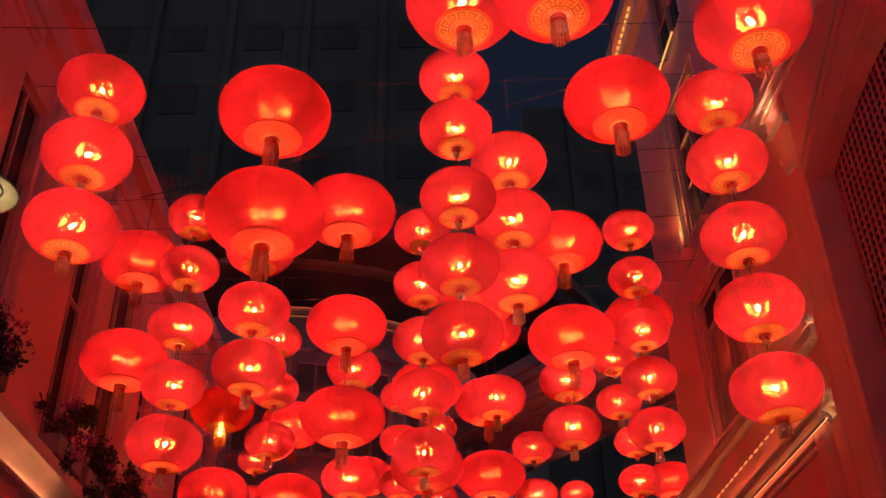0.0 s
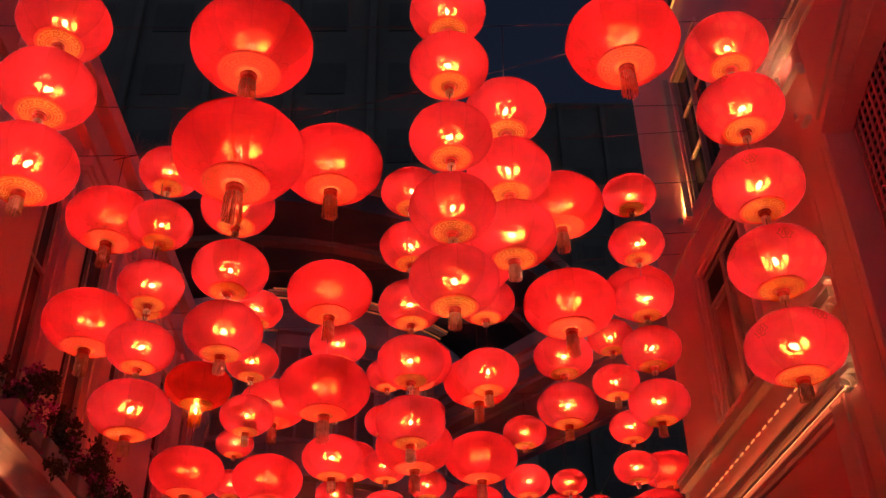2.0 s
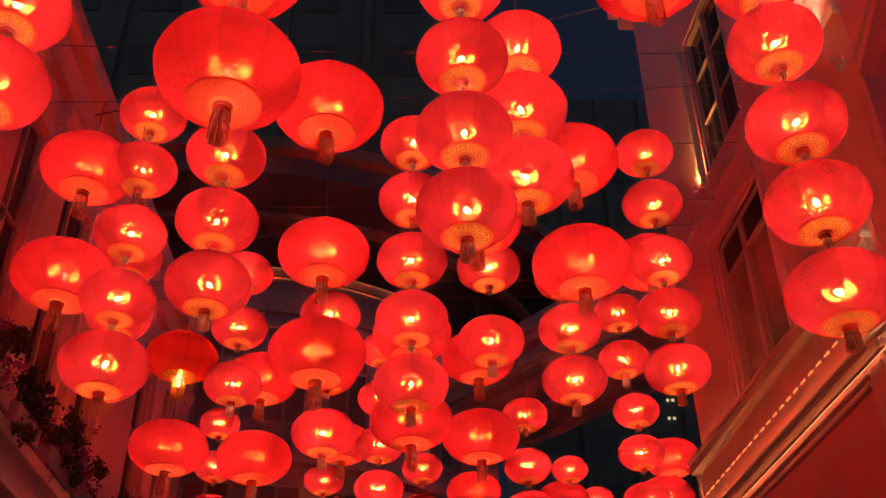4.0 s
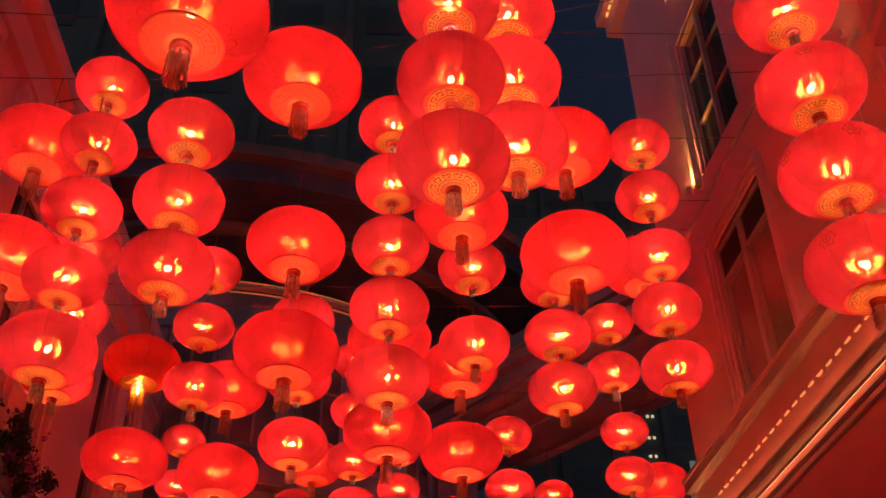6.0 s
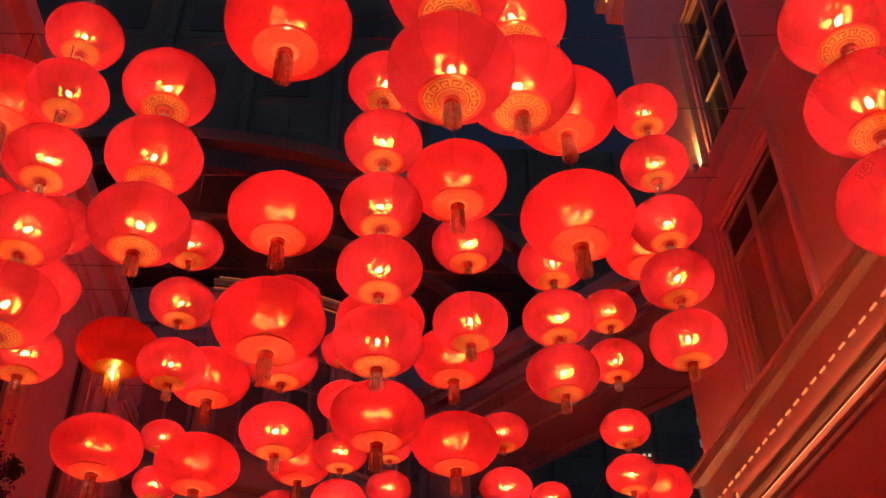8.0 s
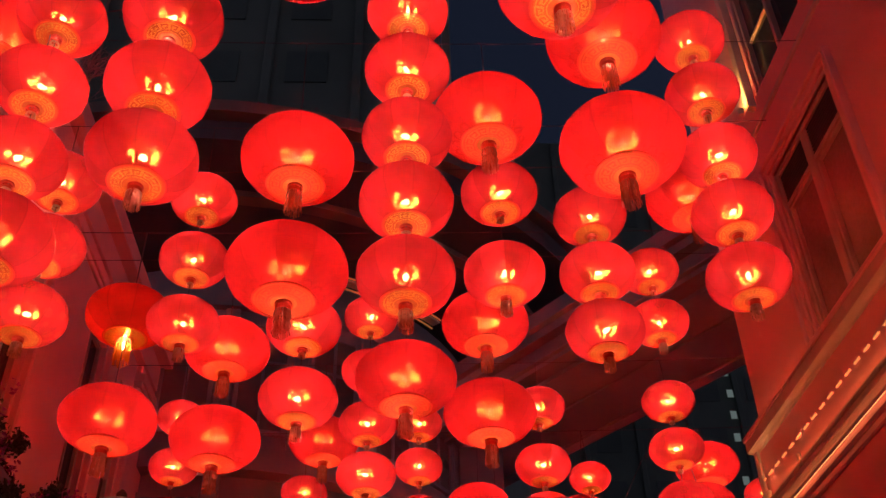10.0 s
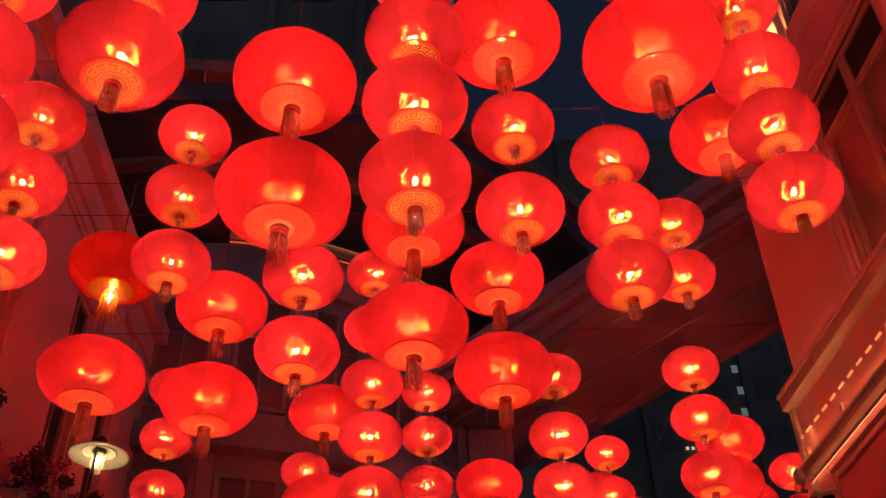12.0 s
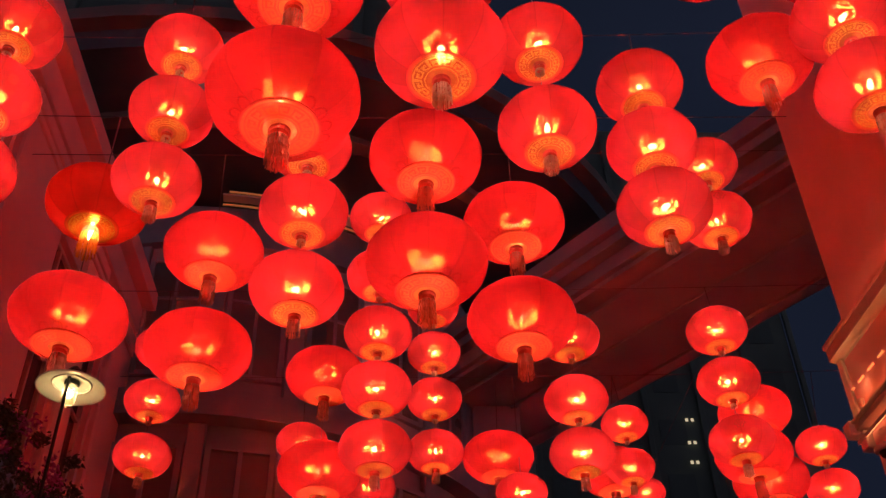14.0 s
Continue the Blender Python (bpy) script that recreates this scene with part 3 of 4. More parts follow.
for y in (4.02, 24.28):
    row = [bm.verts.new(ML @ Vector((-0.03 - 0.24 * (1 - math.cos(a)), y, 5.64 + 0.295 * math.sin(a)))) for a in [math.pi / 2 * k / 10 for k in range(11)]]
    row += [bm.verts.new(ML @ Vector((0.25, y, 5.935))), bm.verts.new(ML @ Vector((0.25, y, 5.64)))]
    rows.append(row)
n = len(rows[0])
for k in range(n):
    bm.faces.new((rows[0][k], rows[0][(k + 1) % n], rows[1][(k + 1) % n], rows[1][k]))
bm.faces.new(rows[0][::-1])
bm.faces.new(rows[1])
part("cove", bm, STONE_PALE, ledge)
# added strip, stands in for the street lamp's light on the ledge
bm = bmesh.new()
box(bm, -0.088, -0.076, 5, 12.6, 5.6315, 5.643, ML)
part("cove_light", bm, LEDGE_FILL, ledge, "warm cove light")
bm = bmesh.new()
box(bm, -0.03, 0.12, 5, 24.2, 3.2, 5.5, ML, 0.02)
part("fascia_panel", bm, PANEL, ledge, "red painted panel under the ledge")


def plant(x, y, z, seed, size=1.0, bloom=0.5):
    """A planter box with a bushy plant that hangs over its edge."""
    rnd = random.Random(seed)
    p = empty("planter", (x, y, z))
    tagged(p, "dark bushy plant with magenta blooms in a planter", "plant", "planters on the ledge")
    bm = bmesh.new()
    box(bm, -0.16, 0.16, -0.45 * size, 0.45 * size, 0, 0.3, None, 0.02)
    part("trough", bm, STONE_DARK, p)
    for nm, mat, cnt in (("foliage", LEAF, 1500), ("bloom", BLOOM, int(700 * bloom))):
        bm = bmesh.new()
        clumps = [Vector((rnd.gauss(0.08, 0.13), rnd.gauss(0, 0.24), 0.34 + abs(rnd.gauss(0, 0.27)) - 0.4 * (rnd.random() < 0.35))) for _ in range(18)]
        for _ in range(cnt):
            c = (rnd.choice(clumps) + Vector((rnd.gauss(0, 0.05), rnd.gauss(0, 0.05), rnd.gauss(0, 0.05)))) * size
            a = Vector((rnd.gauss(0, 1), rnd.gauss(0, 1), rnd.gauss(0, 1))).normalized()
            b = a.cross(Vector((rnd.gauss(0, 1), rnd.gauss(0, 1), rnd.gauss(0, 1)))).normalized()
            s = rnd.uniform(0.026, 0.052)
            n2 = a.cross(b) * s * 0.3
            bm.faces.new([bm.verts.new(c + q) for q in (-a * s, b * s * 0.55 + n2, a * s, -b * s * 0.55 + n2)])
        tagged(part(nm, bm, mat, p), kind="stuff")
    return p


for i, (y, s, b) in enumerate(((9.6, 1.0, 0.3), (12.4, 1.1, 0.9), (13.6, 1.0, 0.4), (15.0, 1.1, 0.7), (16.2, 1.0, 0.2), (18.4, 1.1, 0.8), (20.0, 1.1, 0.9), (21.6, 1.0, 0.4))):
    plant(-5.02, y, 6.12, 40 + i, s, b)


# ---------------------------------------------------------------- street lamps
def street_lamp(x, y, z):
    s = empty("street_lamp", (x, y, FLOOR))
    tagged(s, "street lamp with a white saucer shade and a glass bulb", "street lamp", "street lamps")
    h = z - FLOOR
    bm = bmesh.new()
    closed(bm, [(0.05, h + 0.10), (0.10, h + 0.09), (0.27, h + 0.012), (0.275, h), (0.262, h + 0.002), (0.10, h + 0.06), (0.07, h + 0.06)], 40)
    part("shade", bm, ENAMEL, s, smooth=True)
    bm = bmesh.new()
    revolve(bm, [(0.16, h + 0.047), (0.155, h + 0.030), (0.145, h + 0.030), (0.14, h + 0.052)], 40)
    part("inner_ring", bm, ENAMEL, s, smooth=True)
    bm = bmesh.new()
    closed(bm, [(0.06, h + 0.075), (0.062, h + 0.035), (0.05, h + 0.02), (0.045, h + 0.03)], 24)
    part("socket", bm, BLACK, s)
    bm = bmesh.new()
    revolve(bm, [(0.052, h + 0.03), (0.062, h - 0.03), (0.056, h - 0.11), (0.036, h - 0.16), (0.006, h - 0.175)], 24)
    glass = part("lamp_glass", bm, LAMP_SHELL, s, "clear glass shell", smooth=True)
    bm = bmesh.new()
    bmesh.ops.create_icosphere(bm, subdivisions=2, radius=0.024)
    for q in bm.verts:
        q.co.z = q.co.z * 1.6 + h - 0.05
    part("lamp_bulb", bm, LAMP_BULB, glass, "warm white bulb", smooth=True)
    bm = bmesh.new()
    closed(bm, [(0.06, h + 0.10), (0.055, h + 0.16), (0.02, h + 0.2)], 16)
    part("cap", bm, BLACK, s)
    bm = bmesh.new()
    closed(bm, [(0.10, 0.0), (0.10, 0.08), (0.05, 0.12), (0.045, 0.9), (0.016, 1.0), (0.013, h + 0.075)], 12)
    for v in bm.verts:
        v.co.y -= 0.085
    part("pole", bm, BLACK, s)
    return s


street_lamp(-2.9, 14.67, 5.17)
street_lamp(-2.93, 4.85, 5.17)

# ---------------------------------------------------------------- rounded building and bridge at the far end
far = empty("far_building")
tagged(far, "dark rounded building with a deep overhanging roof", "building", kind="structure")
CX, CY = -4.6, 29.5


def ring_sector(bm, r0, r1, z0, z1, a0, a1, n=28):
    vs = []
    for i in range(n + 1):
        a = radians(a0 + (a1 - a0) * i / n)
        c, s = math.cos(a), math.sin(a)
        vs.append([bm.verts.new((CX + r * c, CY + r * s, z)) for r, z in ((r0, z0), (r1, z0), (r1, z1), (r0, z1))])
    for p, q in zip(vs, vs[1:]):
        for i in range(4):
            bm.faces.new((p[i], p[(i + 1) % 4], q[(i + 1) % 4], q[i]))
    bm.faces.new(vs[0])
    bm.faces.new(vs[-1][::-1])


bm = bmesh.new()
ring_sector(bm, 0.5, 6.3, FLOOR, 14.6, -125, 20)
part("wall", bm, STONE_DARK, far)
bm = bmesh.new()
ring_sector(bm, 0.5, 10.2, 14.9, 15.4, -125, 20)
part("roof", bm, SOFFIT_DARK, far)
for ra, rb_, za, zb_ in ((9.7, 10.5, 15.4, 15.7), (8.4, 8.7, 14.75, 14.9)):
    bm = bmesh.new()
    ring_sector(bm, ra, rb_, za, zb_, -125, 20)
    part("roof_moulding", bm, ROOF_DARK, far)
# faintly glowing strips stand in for golden light on the moulding's edges
bm = bmesh.new()
ring_sector(bm, 6.7, 6.73, 14.30, 14.33, -84, -40, 30)
part("light_line", bm, EDGE_GLOW, far, "glowing strip for the lit edge of the roof moulding")
bm = bmesh.new()
ring_sector(bm, 6.96, 6.99, 14.42, 14.45, -83, -40, 30)
part("light_line", bm, EDGE_GLOW, far, "glowing strip for the lit edge of the roof moulding")
bm = bmesh.new()
ring_sector(bm, 6.74, 6.95, 14.37, 14.41, -84, -40, 30)
part("lit_moulding", bm, STONE_PALE, far)
bm = bmesh.new()
ring_sector(bm, 6.3, 6.7, 9.6, 10.1, -125, 20)
ring_sector(bm, 6.3, 6.5, 13.5, 13.8, -125, 20)
part("string_course", bm, STONE_DARK, far)
for i in range(9):
    a = radians(-118 + i * 14)
    c, s = math.cos(a), math.sin(a)
    m = Matrix.Translation((CX + 6.3 * c, CY + 6.3 * s, 0)) @ Matrix.Rotation(a, 4, "Z")
    w = empty("window")
    w.parent = far
    bm = bmesh.new()
    for p, q, r, t in ((-0.6, -0.5, 6.2, 9.2), (0.5, 0.6, 6.2, 9.2), (-0.5, 0.5, 9.1, 9.2), (-0.04, 0.04, 6.2, 9.1)):
        box(bm, -0.1, 0.1, p, q, r, t, m)
    part("frame", bm, STONE_DARK, w)
    bm = bmesh.new()
    box(bm, -0.1, 0.04, -0.5, 0.5, 6.2, 9.1, m)
    part("pane", bm, FAR_PANE, w)

for i in range(9):
    a = radians(-118 + i * 14)
    m = Matrix.Translation((CX + 6.3 * math.cos(a), CY + 6.3 * math.sin(a), 0)) @ Matrix.Rotation(a, 4, "Z")
    w = empty("window")
    w.parent = far
    bm = bmesh.new()
    for p, q, r, t in ((-0.58, -0.48, 10.55, 13.2), (0.48, 0.58, 10.55, 13.2), (-0.48, 0.48, 13.1, 13.2), (-0.48, 0.48, 10.55, 10.65), (-0.03, 0.03, 10.65, 13.1), (-0.48, 0.48, 12.2, 12.26)):
        box(bm, -0.1, 0.09, p, q, r, t, m, 0.01)
    part("frame", bm, STONE_DARK, w)
    bm = bmesh.new()
    box(bm, -0.1, 0.04, -0.48, 0.48, 10.65, 13.1, m)
    part("pane", bm, FAR_PANE, w)
    a += radians(7)
    m = Matrix.Translation((CX + 6.3 * math.cos(a), CY + 6.3 * math.sin(a), 0)) @ Matrix.Rotation(a, 4, "Z")
    bm = bmesh.new()
    box(bm, -0.1, 0.12, -0.16, 0.16, 10.12, 13.48, m, 0.02)
    part("pilaster_strip", bm, STONE_DARK, far)
    bm = bmesh.new()
    box(bm, -0.1, 0.12, -0.16, 0.16, FLOOR, 9.58, m, 0.02)
    part("pilaster_strip", bm, STONE_DARK, far)

MB = Matrix.Translation((4.5, 26.16, 0)) @ Matrix.Rotation(math.atan2(-0.79, 0.61), 4, "Z")
br = empty("bridge")
tagged(br, "dark bridge building spanning the street", "bridge", kind="structure")
bm = bmesh.new()
box(bm, -7, 16, -3.3, 0, 11.9, 12.9, MB)
part("body", bm, STONE_DARK, br)
for o, o1, a, b in ((-3.42, -3.2, 12.0, 12.15), (-3.55, -3.2, 12.4, 12.6), (-3.7, -3.2, 12.6, 12.95), (-2.9, -2.7, 11.8, 11.9), (-0.4, -0.1, 11.82, 11.9), (-1.7, -1.6, 11.84, 11.9)):
    bm = bmesh.new()
    box(bm, -7, 16, o, o1, a, b, MB, 0.01)
    part("moulding", bm, STONE_DARK, br)

# pier where the far wings meet
bm = bmesh.new()
box(bm, 1.2, 2.2, 26.6, 27.6, FLOOR, 14.0)
tagged(part("pier", bm, STONE_DARK), "dark stone pier where the far wings meet", "pier", kind="structure")

# towers in the distance
def tower(x, y, w, d, h, lit, seed, label):
    t = empty("tower", (x, y, FLOOR))
    tagged(t, label, "building", "distant towers", "structure")
    rnd = random.Random(seed)
    bm = bmesh.new()
    box(bm, -w / 2, w / 2, -d / 2, d / 2, 0, h)
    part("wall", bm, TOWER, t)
    cols = int(w / 3)
    for c in range(cols + 1):
        bm = bmesh.new()
        x0 = -w / 2 + 0.05 + c * 3
        box(bm, x0, x0 + 0.3, -d / 2 - 0.25, -d / 2 - 0.01, 0, h - 0.2, None, 0.03)
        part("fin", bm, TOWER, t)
    for k in range(3, int(h / 3.2) - 1):
        for c in range(cols):
            x0 = -w / 2 + 0.8 + c * 3
            on = rnd.random() < lit
            bm = bmesh.new()
            box(bm, x0, x0 + 1.4, -d / 2 - 0.06, -d / 2 - 0.02, k * 3.2 + 0.9, k * 3.2 + 2.4)
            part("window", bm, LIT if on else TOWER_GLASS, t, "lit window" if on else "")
    return t


far_tower = tower(14, 62, 15, 14, 50, 0.0, 3, "dark distant tower with a few lit windows")
tower(-9.5, 34, 21, 12, 62, 0.0, 5, "dark tower rising behind the facade")
for x, z in ((14.94, 27.35), (14.86, 26.0), (14.8, 24.86)):
    for k in (0, 1):
        bm = bmesh.new()
        box(bm, x - 14 - 0.24 + 0.3 * k, x - 14 - 0.09 + 0.3 * k, -7.22, -7.17, z - FLOOR - 0.08, z - FLOOR + 0.08)
        part("lit_window", bm, LIT, far_tower, "small lit window")

# a column of dim curtained windows on the far tower
for x, z in ((18.26, 29.5), (18.21, 28.13), (18.14, 26.73), (18.1, 24.15), (16.93, 24.32), (18.2, 30.9)):
    bm = bmesh.new()
    box(bm, x - 14 - 0.17, x - 14 + 0.17, -7.31, -7.27, z - FLOOR - 0.24, z - FLOOR + 0.24)
    part("dim_window", bm, LIT_DIM, far_tower, "dim greenish curtained window")

# bare tree over the left roof
def bare_tree(x, y, z, seed):
    rnd = random.Random(seed)
    tr = empty("bare_tree", (x, y, z))
    tagged(tr, "bare twiggy tree above the roof edge", "tree")
    trunk, twigs = bmesh.new(), bmesh.new()
    tube(trunk, (0, 0, 0), (0.1, 0, 1.0), 0.06, 8)

    def grow(bm, p, d, ln, r, depth):
        q = p + d * ln
        tube(bm, p, q, r, 5)
        if depth == 0:
            return
        for _ in range(3):
            e = (d + Vector((rnd.gauss(0, 0.5), rnd.gauss(0, 0.5), rnd.gauss(0.05, 0.35)))).normalized()
            grow(twigs, p.lerp(q, rnd.uniform(0.5, 1.0)), e, ln * rnd.uniform(0.6, 0.85), r * 0.62, depth - 1)
    for _ in range(5):
        grow(trunk, Vector((0.1, 0, rnd.uniform(0.5, 1.0))), Vector((rnd.uniform(-0.3, 0.9), rnd.gauss(0, 0.5), 0.8)).normalized(), 0.6, 0.028, 4)
    part("trunk", trunk, BARK, tr)
    tagged(part("twig_mass", twigs, BARK, tr), kind="stuff")


bare_tree(-5.7, 16.8, 12.1, 4)

# ---------------------------------------------------------------- lanterns
def shade_profile(c, r_end, n=18):
    """Half-height c and end radius r_end of a lantern one metre wide."""
    z_end = c * math.sqrt(1 - (r_end / 0.5) ** 2)
    a = math.asin(z_end / c)
    out = []
    for i in range(n + 1):
        t = -a + 2 * a * i / n
        out.append((0.5 * abs(math.cos(t)) ** 0.92, c * math.sin(t)))
    return out


PANELS = 10


def panel_round(a):
    """How far the cloth stands out at the angle a: full at the ribs, drawn in a little between them."""
    w = math.pi / PANELS
    off = (a % (2 * w)) - w
    return 1.01 * (0.72 + 0.28 * (math.cos(w) / math.cos(off)))


def panelled_shade(bm, profile, per=6):
    """The cloth of a lantern: panels stretched between ribs, with a crease at every rib."""
    n = PANELS * per
    rings = [[bm.verts.new((r * panel_round(2 * math.pi * i / n) * math.cos(2 * math.pi * i / n), r * panel_round(2 * math.pi * i / n) * math.sin(2 * math.pi * i / n), z)) for i in range(n)] for r, z in profile]
    for a, b in zip(rings, rings[1:]):
        for i in range(n):
            bm.faces.new((a[i], a[(i + 1) % n], b[(i + 1) % n], b[i]))
    for a, b in zip(rings, rings[1:]):
        for i in range(0, n, per):
            bm.edges.get((a[i], b[i])).smooth = False


def on_shade(c, a, t, lift=1.006):
    """The point of the shade at the angle a and the latitude t."""
    r = 0.5 * abs(math.cos(t)) ** 0.92 * panel_round(a) * lift
    return Vector((r * math.cos(a), r * math.sin(a), c * math.sin(t) * lift))


def medallion(bm, c, a0, t0, size):
    """A scalloped flower outline with a ring in it, printed on the shade."""
    for k0, k1, wav in ((1.0, 0.80, 0.16), (0.52, 0.34, 0.0), (0.16, 0.0, 0.0)):
        prev = None
        for i in range(31):
            th = 2 * math.pi * i / 30
            pair = []
            for k in (k0, k1):
                q = size * k * (1 + wav * math.cos(6 * th))
                t = t0 + q * 1.35 * math.sin(th)
                pair.append(bm.verts.new(on_shade(c, a0 + q * math.cos(th) / max(math.cos(t), 0.3), t)))
            if prev:
                bm.faces.new((prev[0], pair[0], pair[1], prev[1]))
            prev = pair


def meander(bm, r0, r1, z0, z1, n):
    """A Greek key band round a disc, each key four flat bars; the band lies between two radii on a cone."""
    def at(r, a):
        k = (r - r0) / (r1 - r0)
        return Vector((r * math.cos(a), r * math.sin(a), z0 + (z1 - z0) * k))
    def bar(ra, rb, a0, a1):
        bm.faces.new([bm.verts.new(at(ra, a0)), bm.verts.new(at(rb, a0)), bm.verts.new(at(rb, a1)), bm.verts.new(at(ra, a1))])
    w, t = 2 * math.pi / n, (r1 - r0) * 0.14
    u = w * 0.11
    for i in range(n):
        a = i * w
        bar(r0 + t, r1 - t, a, a + u)
        bar(r1 - 2 * t, r1 - t, a + u, a + w * 0.72)
        bar(r0 + 2.6 * t, r1 - 2 * t, a + w * 0.72 - u, a + w * 0.72)
        bar(r0 + 2.6 * t, r0 + 3.6 * t, a + w * 0.34, a + w * 0.72 - u)
        bar(r0 + t, r0 + 2 * t, a + u, a + w)
    for k in range(48):
        bar(r0 - t * 0.4, r0 + t * 0.2, k * 2 * math.pi / 48, (k + 1) * 2 * math.pi / 48)
        bar(r1 - t * 0.2, r1 + t * 0.4, k * 2 * math.pi / 48, (k + 1) * 2 * math.pi / 48)


def lantern(name, label, c, shade_mat, bulb_mat, tassel, bulb_z=0.0, bulb_r=0.030, band_mat=None, print_mat=None, girth=0.062, fringe_mat=None, bulb_tall=1.25, motif=""):
    """A lantern one metre wide round its own middle: shade, base, key band, collar, tassel, cap, bulb."""
    band_mat = band_mat or CLOTH_YELLOW
    root = empty(name)
    tagged(root, label, "lantern", "red lanterns over the street")
    prof = shade_profile(c, 0.235)
    bm = bmesh.new()
    panelled_shade(bm, prof)
    part("shade", bm, shade_mat, root, smooth=True)
    zb = prof[0][1]
    rb = prof[0][0]
    for sgn, nm in ((1, "base"), (-1, "top_panel")):
        bm = bmesh.new()
        revolve(bm, [(rb, zb * sgn), (0.226, (zb - 0.006) * sgn)] if sgn > 0 else [(rb, -zb), (0.15, 0.016 - zb), (0.07, 0.03 - zb)], 40)
        part(nm, bm, CLOTH_BASE, root, "orange glowing cloth base" if sgn > 0 else "", smooth=True)
    bm = bmesh.new()
    revolve(bm, [(0.226, zb - 0.006), (0.108, zb - 0.024)], 40)
    part("key_ground", bm, band_mat, root, "golden printed band")
    bm = bmesh.new()
    revolve(bm, [(0.108, zb - 0.024), (0.066, zb - 0.03)], 40)
    part("base_centre", bm, CLOTH_HOLE, root)
    bm = bmesh.new()
    revolve(bm, [(rb - 0.004, zb - 0.010), (rb + 0.008, zb - 0.006), (rb + 0.006, zb + 0.008)], 40)
    part("rim", bm, CLOTH_RIM, root)
    bm = bmesh.new()
    meander(bm, 0.114, 0.220, zb - 0.0275, zb - 0.0105, 12)
    part("key_band", bm, print_mat or GOLD, root, "faint Greek key print" if print_mat else "dark Greek key print")
    bm = bmesh.new()
    revolve(bm, [(0.060, zb - 0.020), (0.068, zb - 0.018), (0.072, zb - 0.05), (0.066, zb - 0.065), (0.058, zb - 0.06)], 20)
    part("collar", bm, TRIM, root, "dark red collar")
    if tassel:
        bm = bmesh.new()
        revolve(bm, [(girth, zb - 0.06), (girth + 0.003, zb - 0.10), (girth - 0.002, zb - 0.105)], 18)
        part("tassel_head", bm, TRIM, root)
        bm = bmesh.new()
        rnd = random.Random(7)
        for i in range(54):
            a = 2 * math.pi * i / 44 + rnd.uniform(-0.06, 0.06)
            r = girth * (1.0 if i < 44 else math.sqrt(rnd.random()) * 0.9)
            ln = tassel * rnd.uniform(0.9, 1.0)
            w = 0.0055
            face = a + rnd.uniform(-0.9, 0.9)
            side = Vector((-math.sin(face), math.cos(face), 0)) * w
            p = Vector((r * math.cos(a), r * math.sin(a), zb - 0.10))
            rr = r * rnd.uniform(1.0, 1.16)
            q = Vector((rr * math.cos(a), rr * math.sin(a), zb - 0.10 - ln))
            out = Vector((math.cos(face), math.sin(face), 0)) * 0.02
            line = [p.lerp(q, k / 5) + out * 0.42 * (k % 2) for k in range(6)]
            row = [(bm.verts.new(x - side), bm.verts.new(x + side)) for x in line]
            for u, w2 in zip(row, row[1:]):
                bm.faces.new((u[0], u[1], w2[1], w2[0]))
        part("fringe", bm, fringe_mat or FRINGE, root, "long lit fringe" if fringe_mat else "golden red fringe")
    if print_mat:
        bm = bmesh.new()
        t0 = math.asin(zb / c)
        for k in range(16):
            prev = None
            for i in range(9):
                th = math.pi * i / 8
                pair = []
                for w in (1.0, 0.8):
                    a = 2 * math.pi * (k + 0.5) / 16 + 0.17 * w * math.cos(th)
                    t = t0 + 0.03 + 0.16 * w * math.sin(th)
                    pair.append(bm.verts.new(on_shade(c, a, t)))
                if prev:
                    bm.faces.new((prev[0], pair[0], pair[1], prev[1]))
                prev = pair
        part("petal_print", bm, PETAL, root, "faint petal print round the base")
    if motif == "flowers":
        for k in range(5):
            bm = bmesh.new()
            medallion(bm, c, 2 * math.pi * (k + 0.5) / 5, 0.34 if k % 2 else 0.12, 0.15)
            part("flower_print", bm, MOTIF, root, "dark scalloped flower print")
    if motif == "marks":
        # worn writing on the shoulder, too small to read
        for k in range(2):
            bm = bmesh.new()
            for i, (da, dt, w, h) in enumerate(((-0.05, 0.05, 0.045, 0.008), (-0.05, 0.0, 0.06, 0.008), (-0.05, -0.05, 0.05, 0.008), (-0.055, -0.06, 0.008, 0.10), (0.02, -0.04, 0.008, 0.09))):
                a0, t0 = math.pi * (k + 0.15) + da, 0.28 + dt
                bm.faces.new([bm.verts.new(on_shade(c, a0 + x * w, t0 + y * h)) for x, y in ((0, 0), (1, 0), (1, 1), (0, 1))])
            part("printed_mark", bm, INK, root, "small worn dark printed bars")
    bm = bmesh.new()
    closed(bm, [(0.066, -zb + 0.015), (0.07, -zb + 0.045), (0.03, -zb + 0.06)], 20)
    part("cap", bm, TRIM, root)
    bm = bmesh.new()
    bmesh.ops.create_icosphere(bm, subdivisions=2, radius=bulb_r)
    if bulb_tall < 2:
        # the second turn of the bulb's tube
        for v in bmesh.ops.create_icosphere(bm, subdivisions=2, radius=bulb_r * 0.75)["verts"]:
            v.co += Vector((bulb_r * 1.35, 0, bulb_r * 0.3))
    for v in bm.verts:
        v.co.z = v.co.z * bulb_tall + bulb_z
    part("bulb", bm, bulb_mat, root, "warm light bulb", smooth=True)
    return root


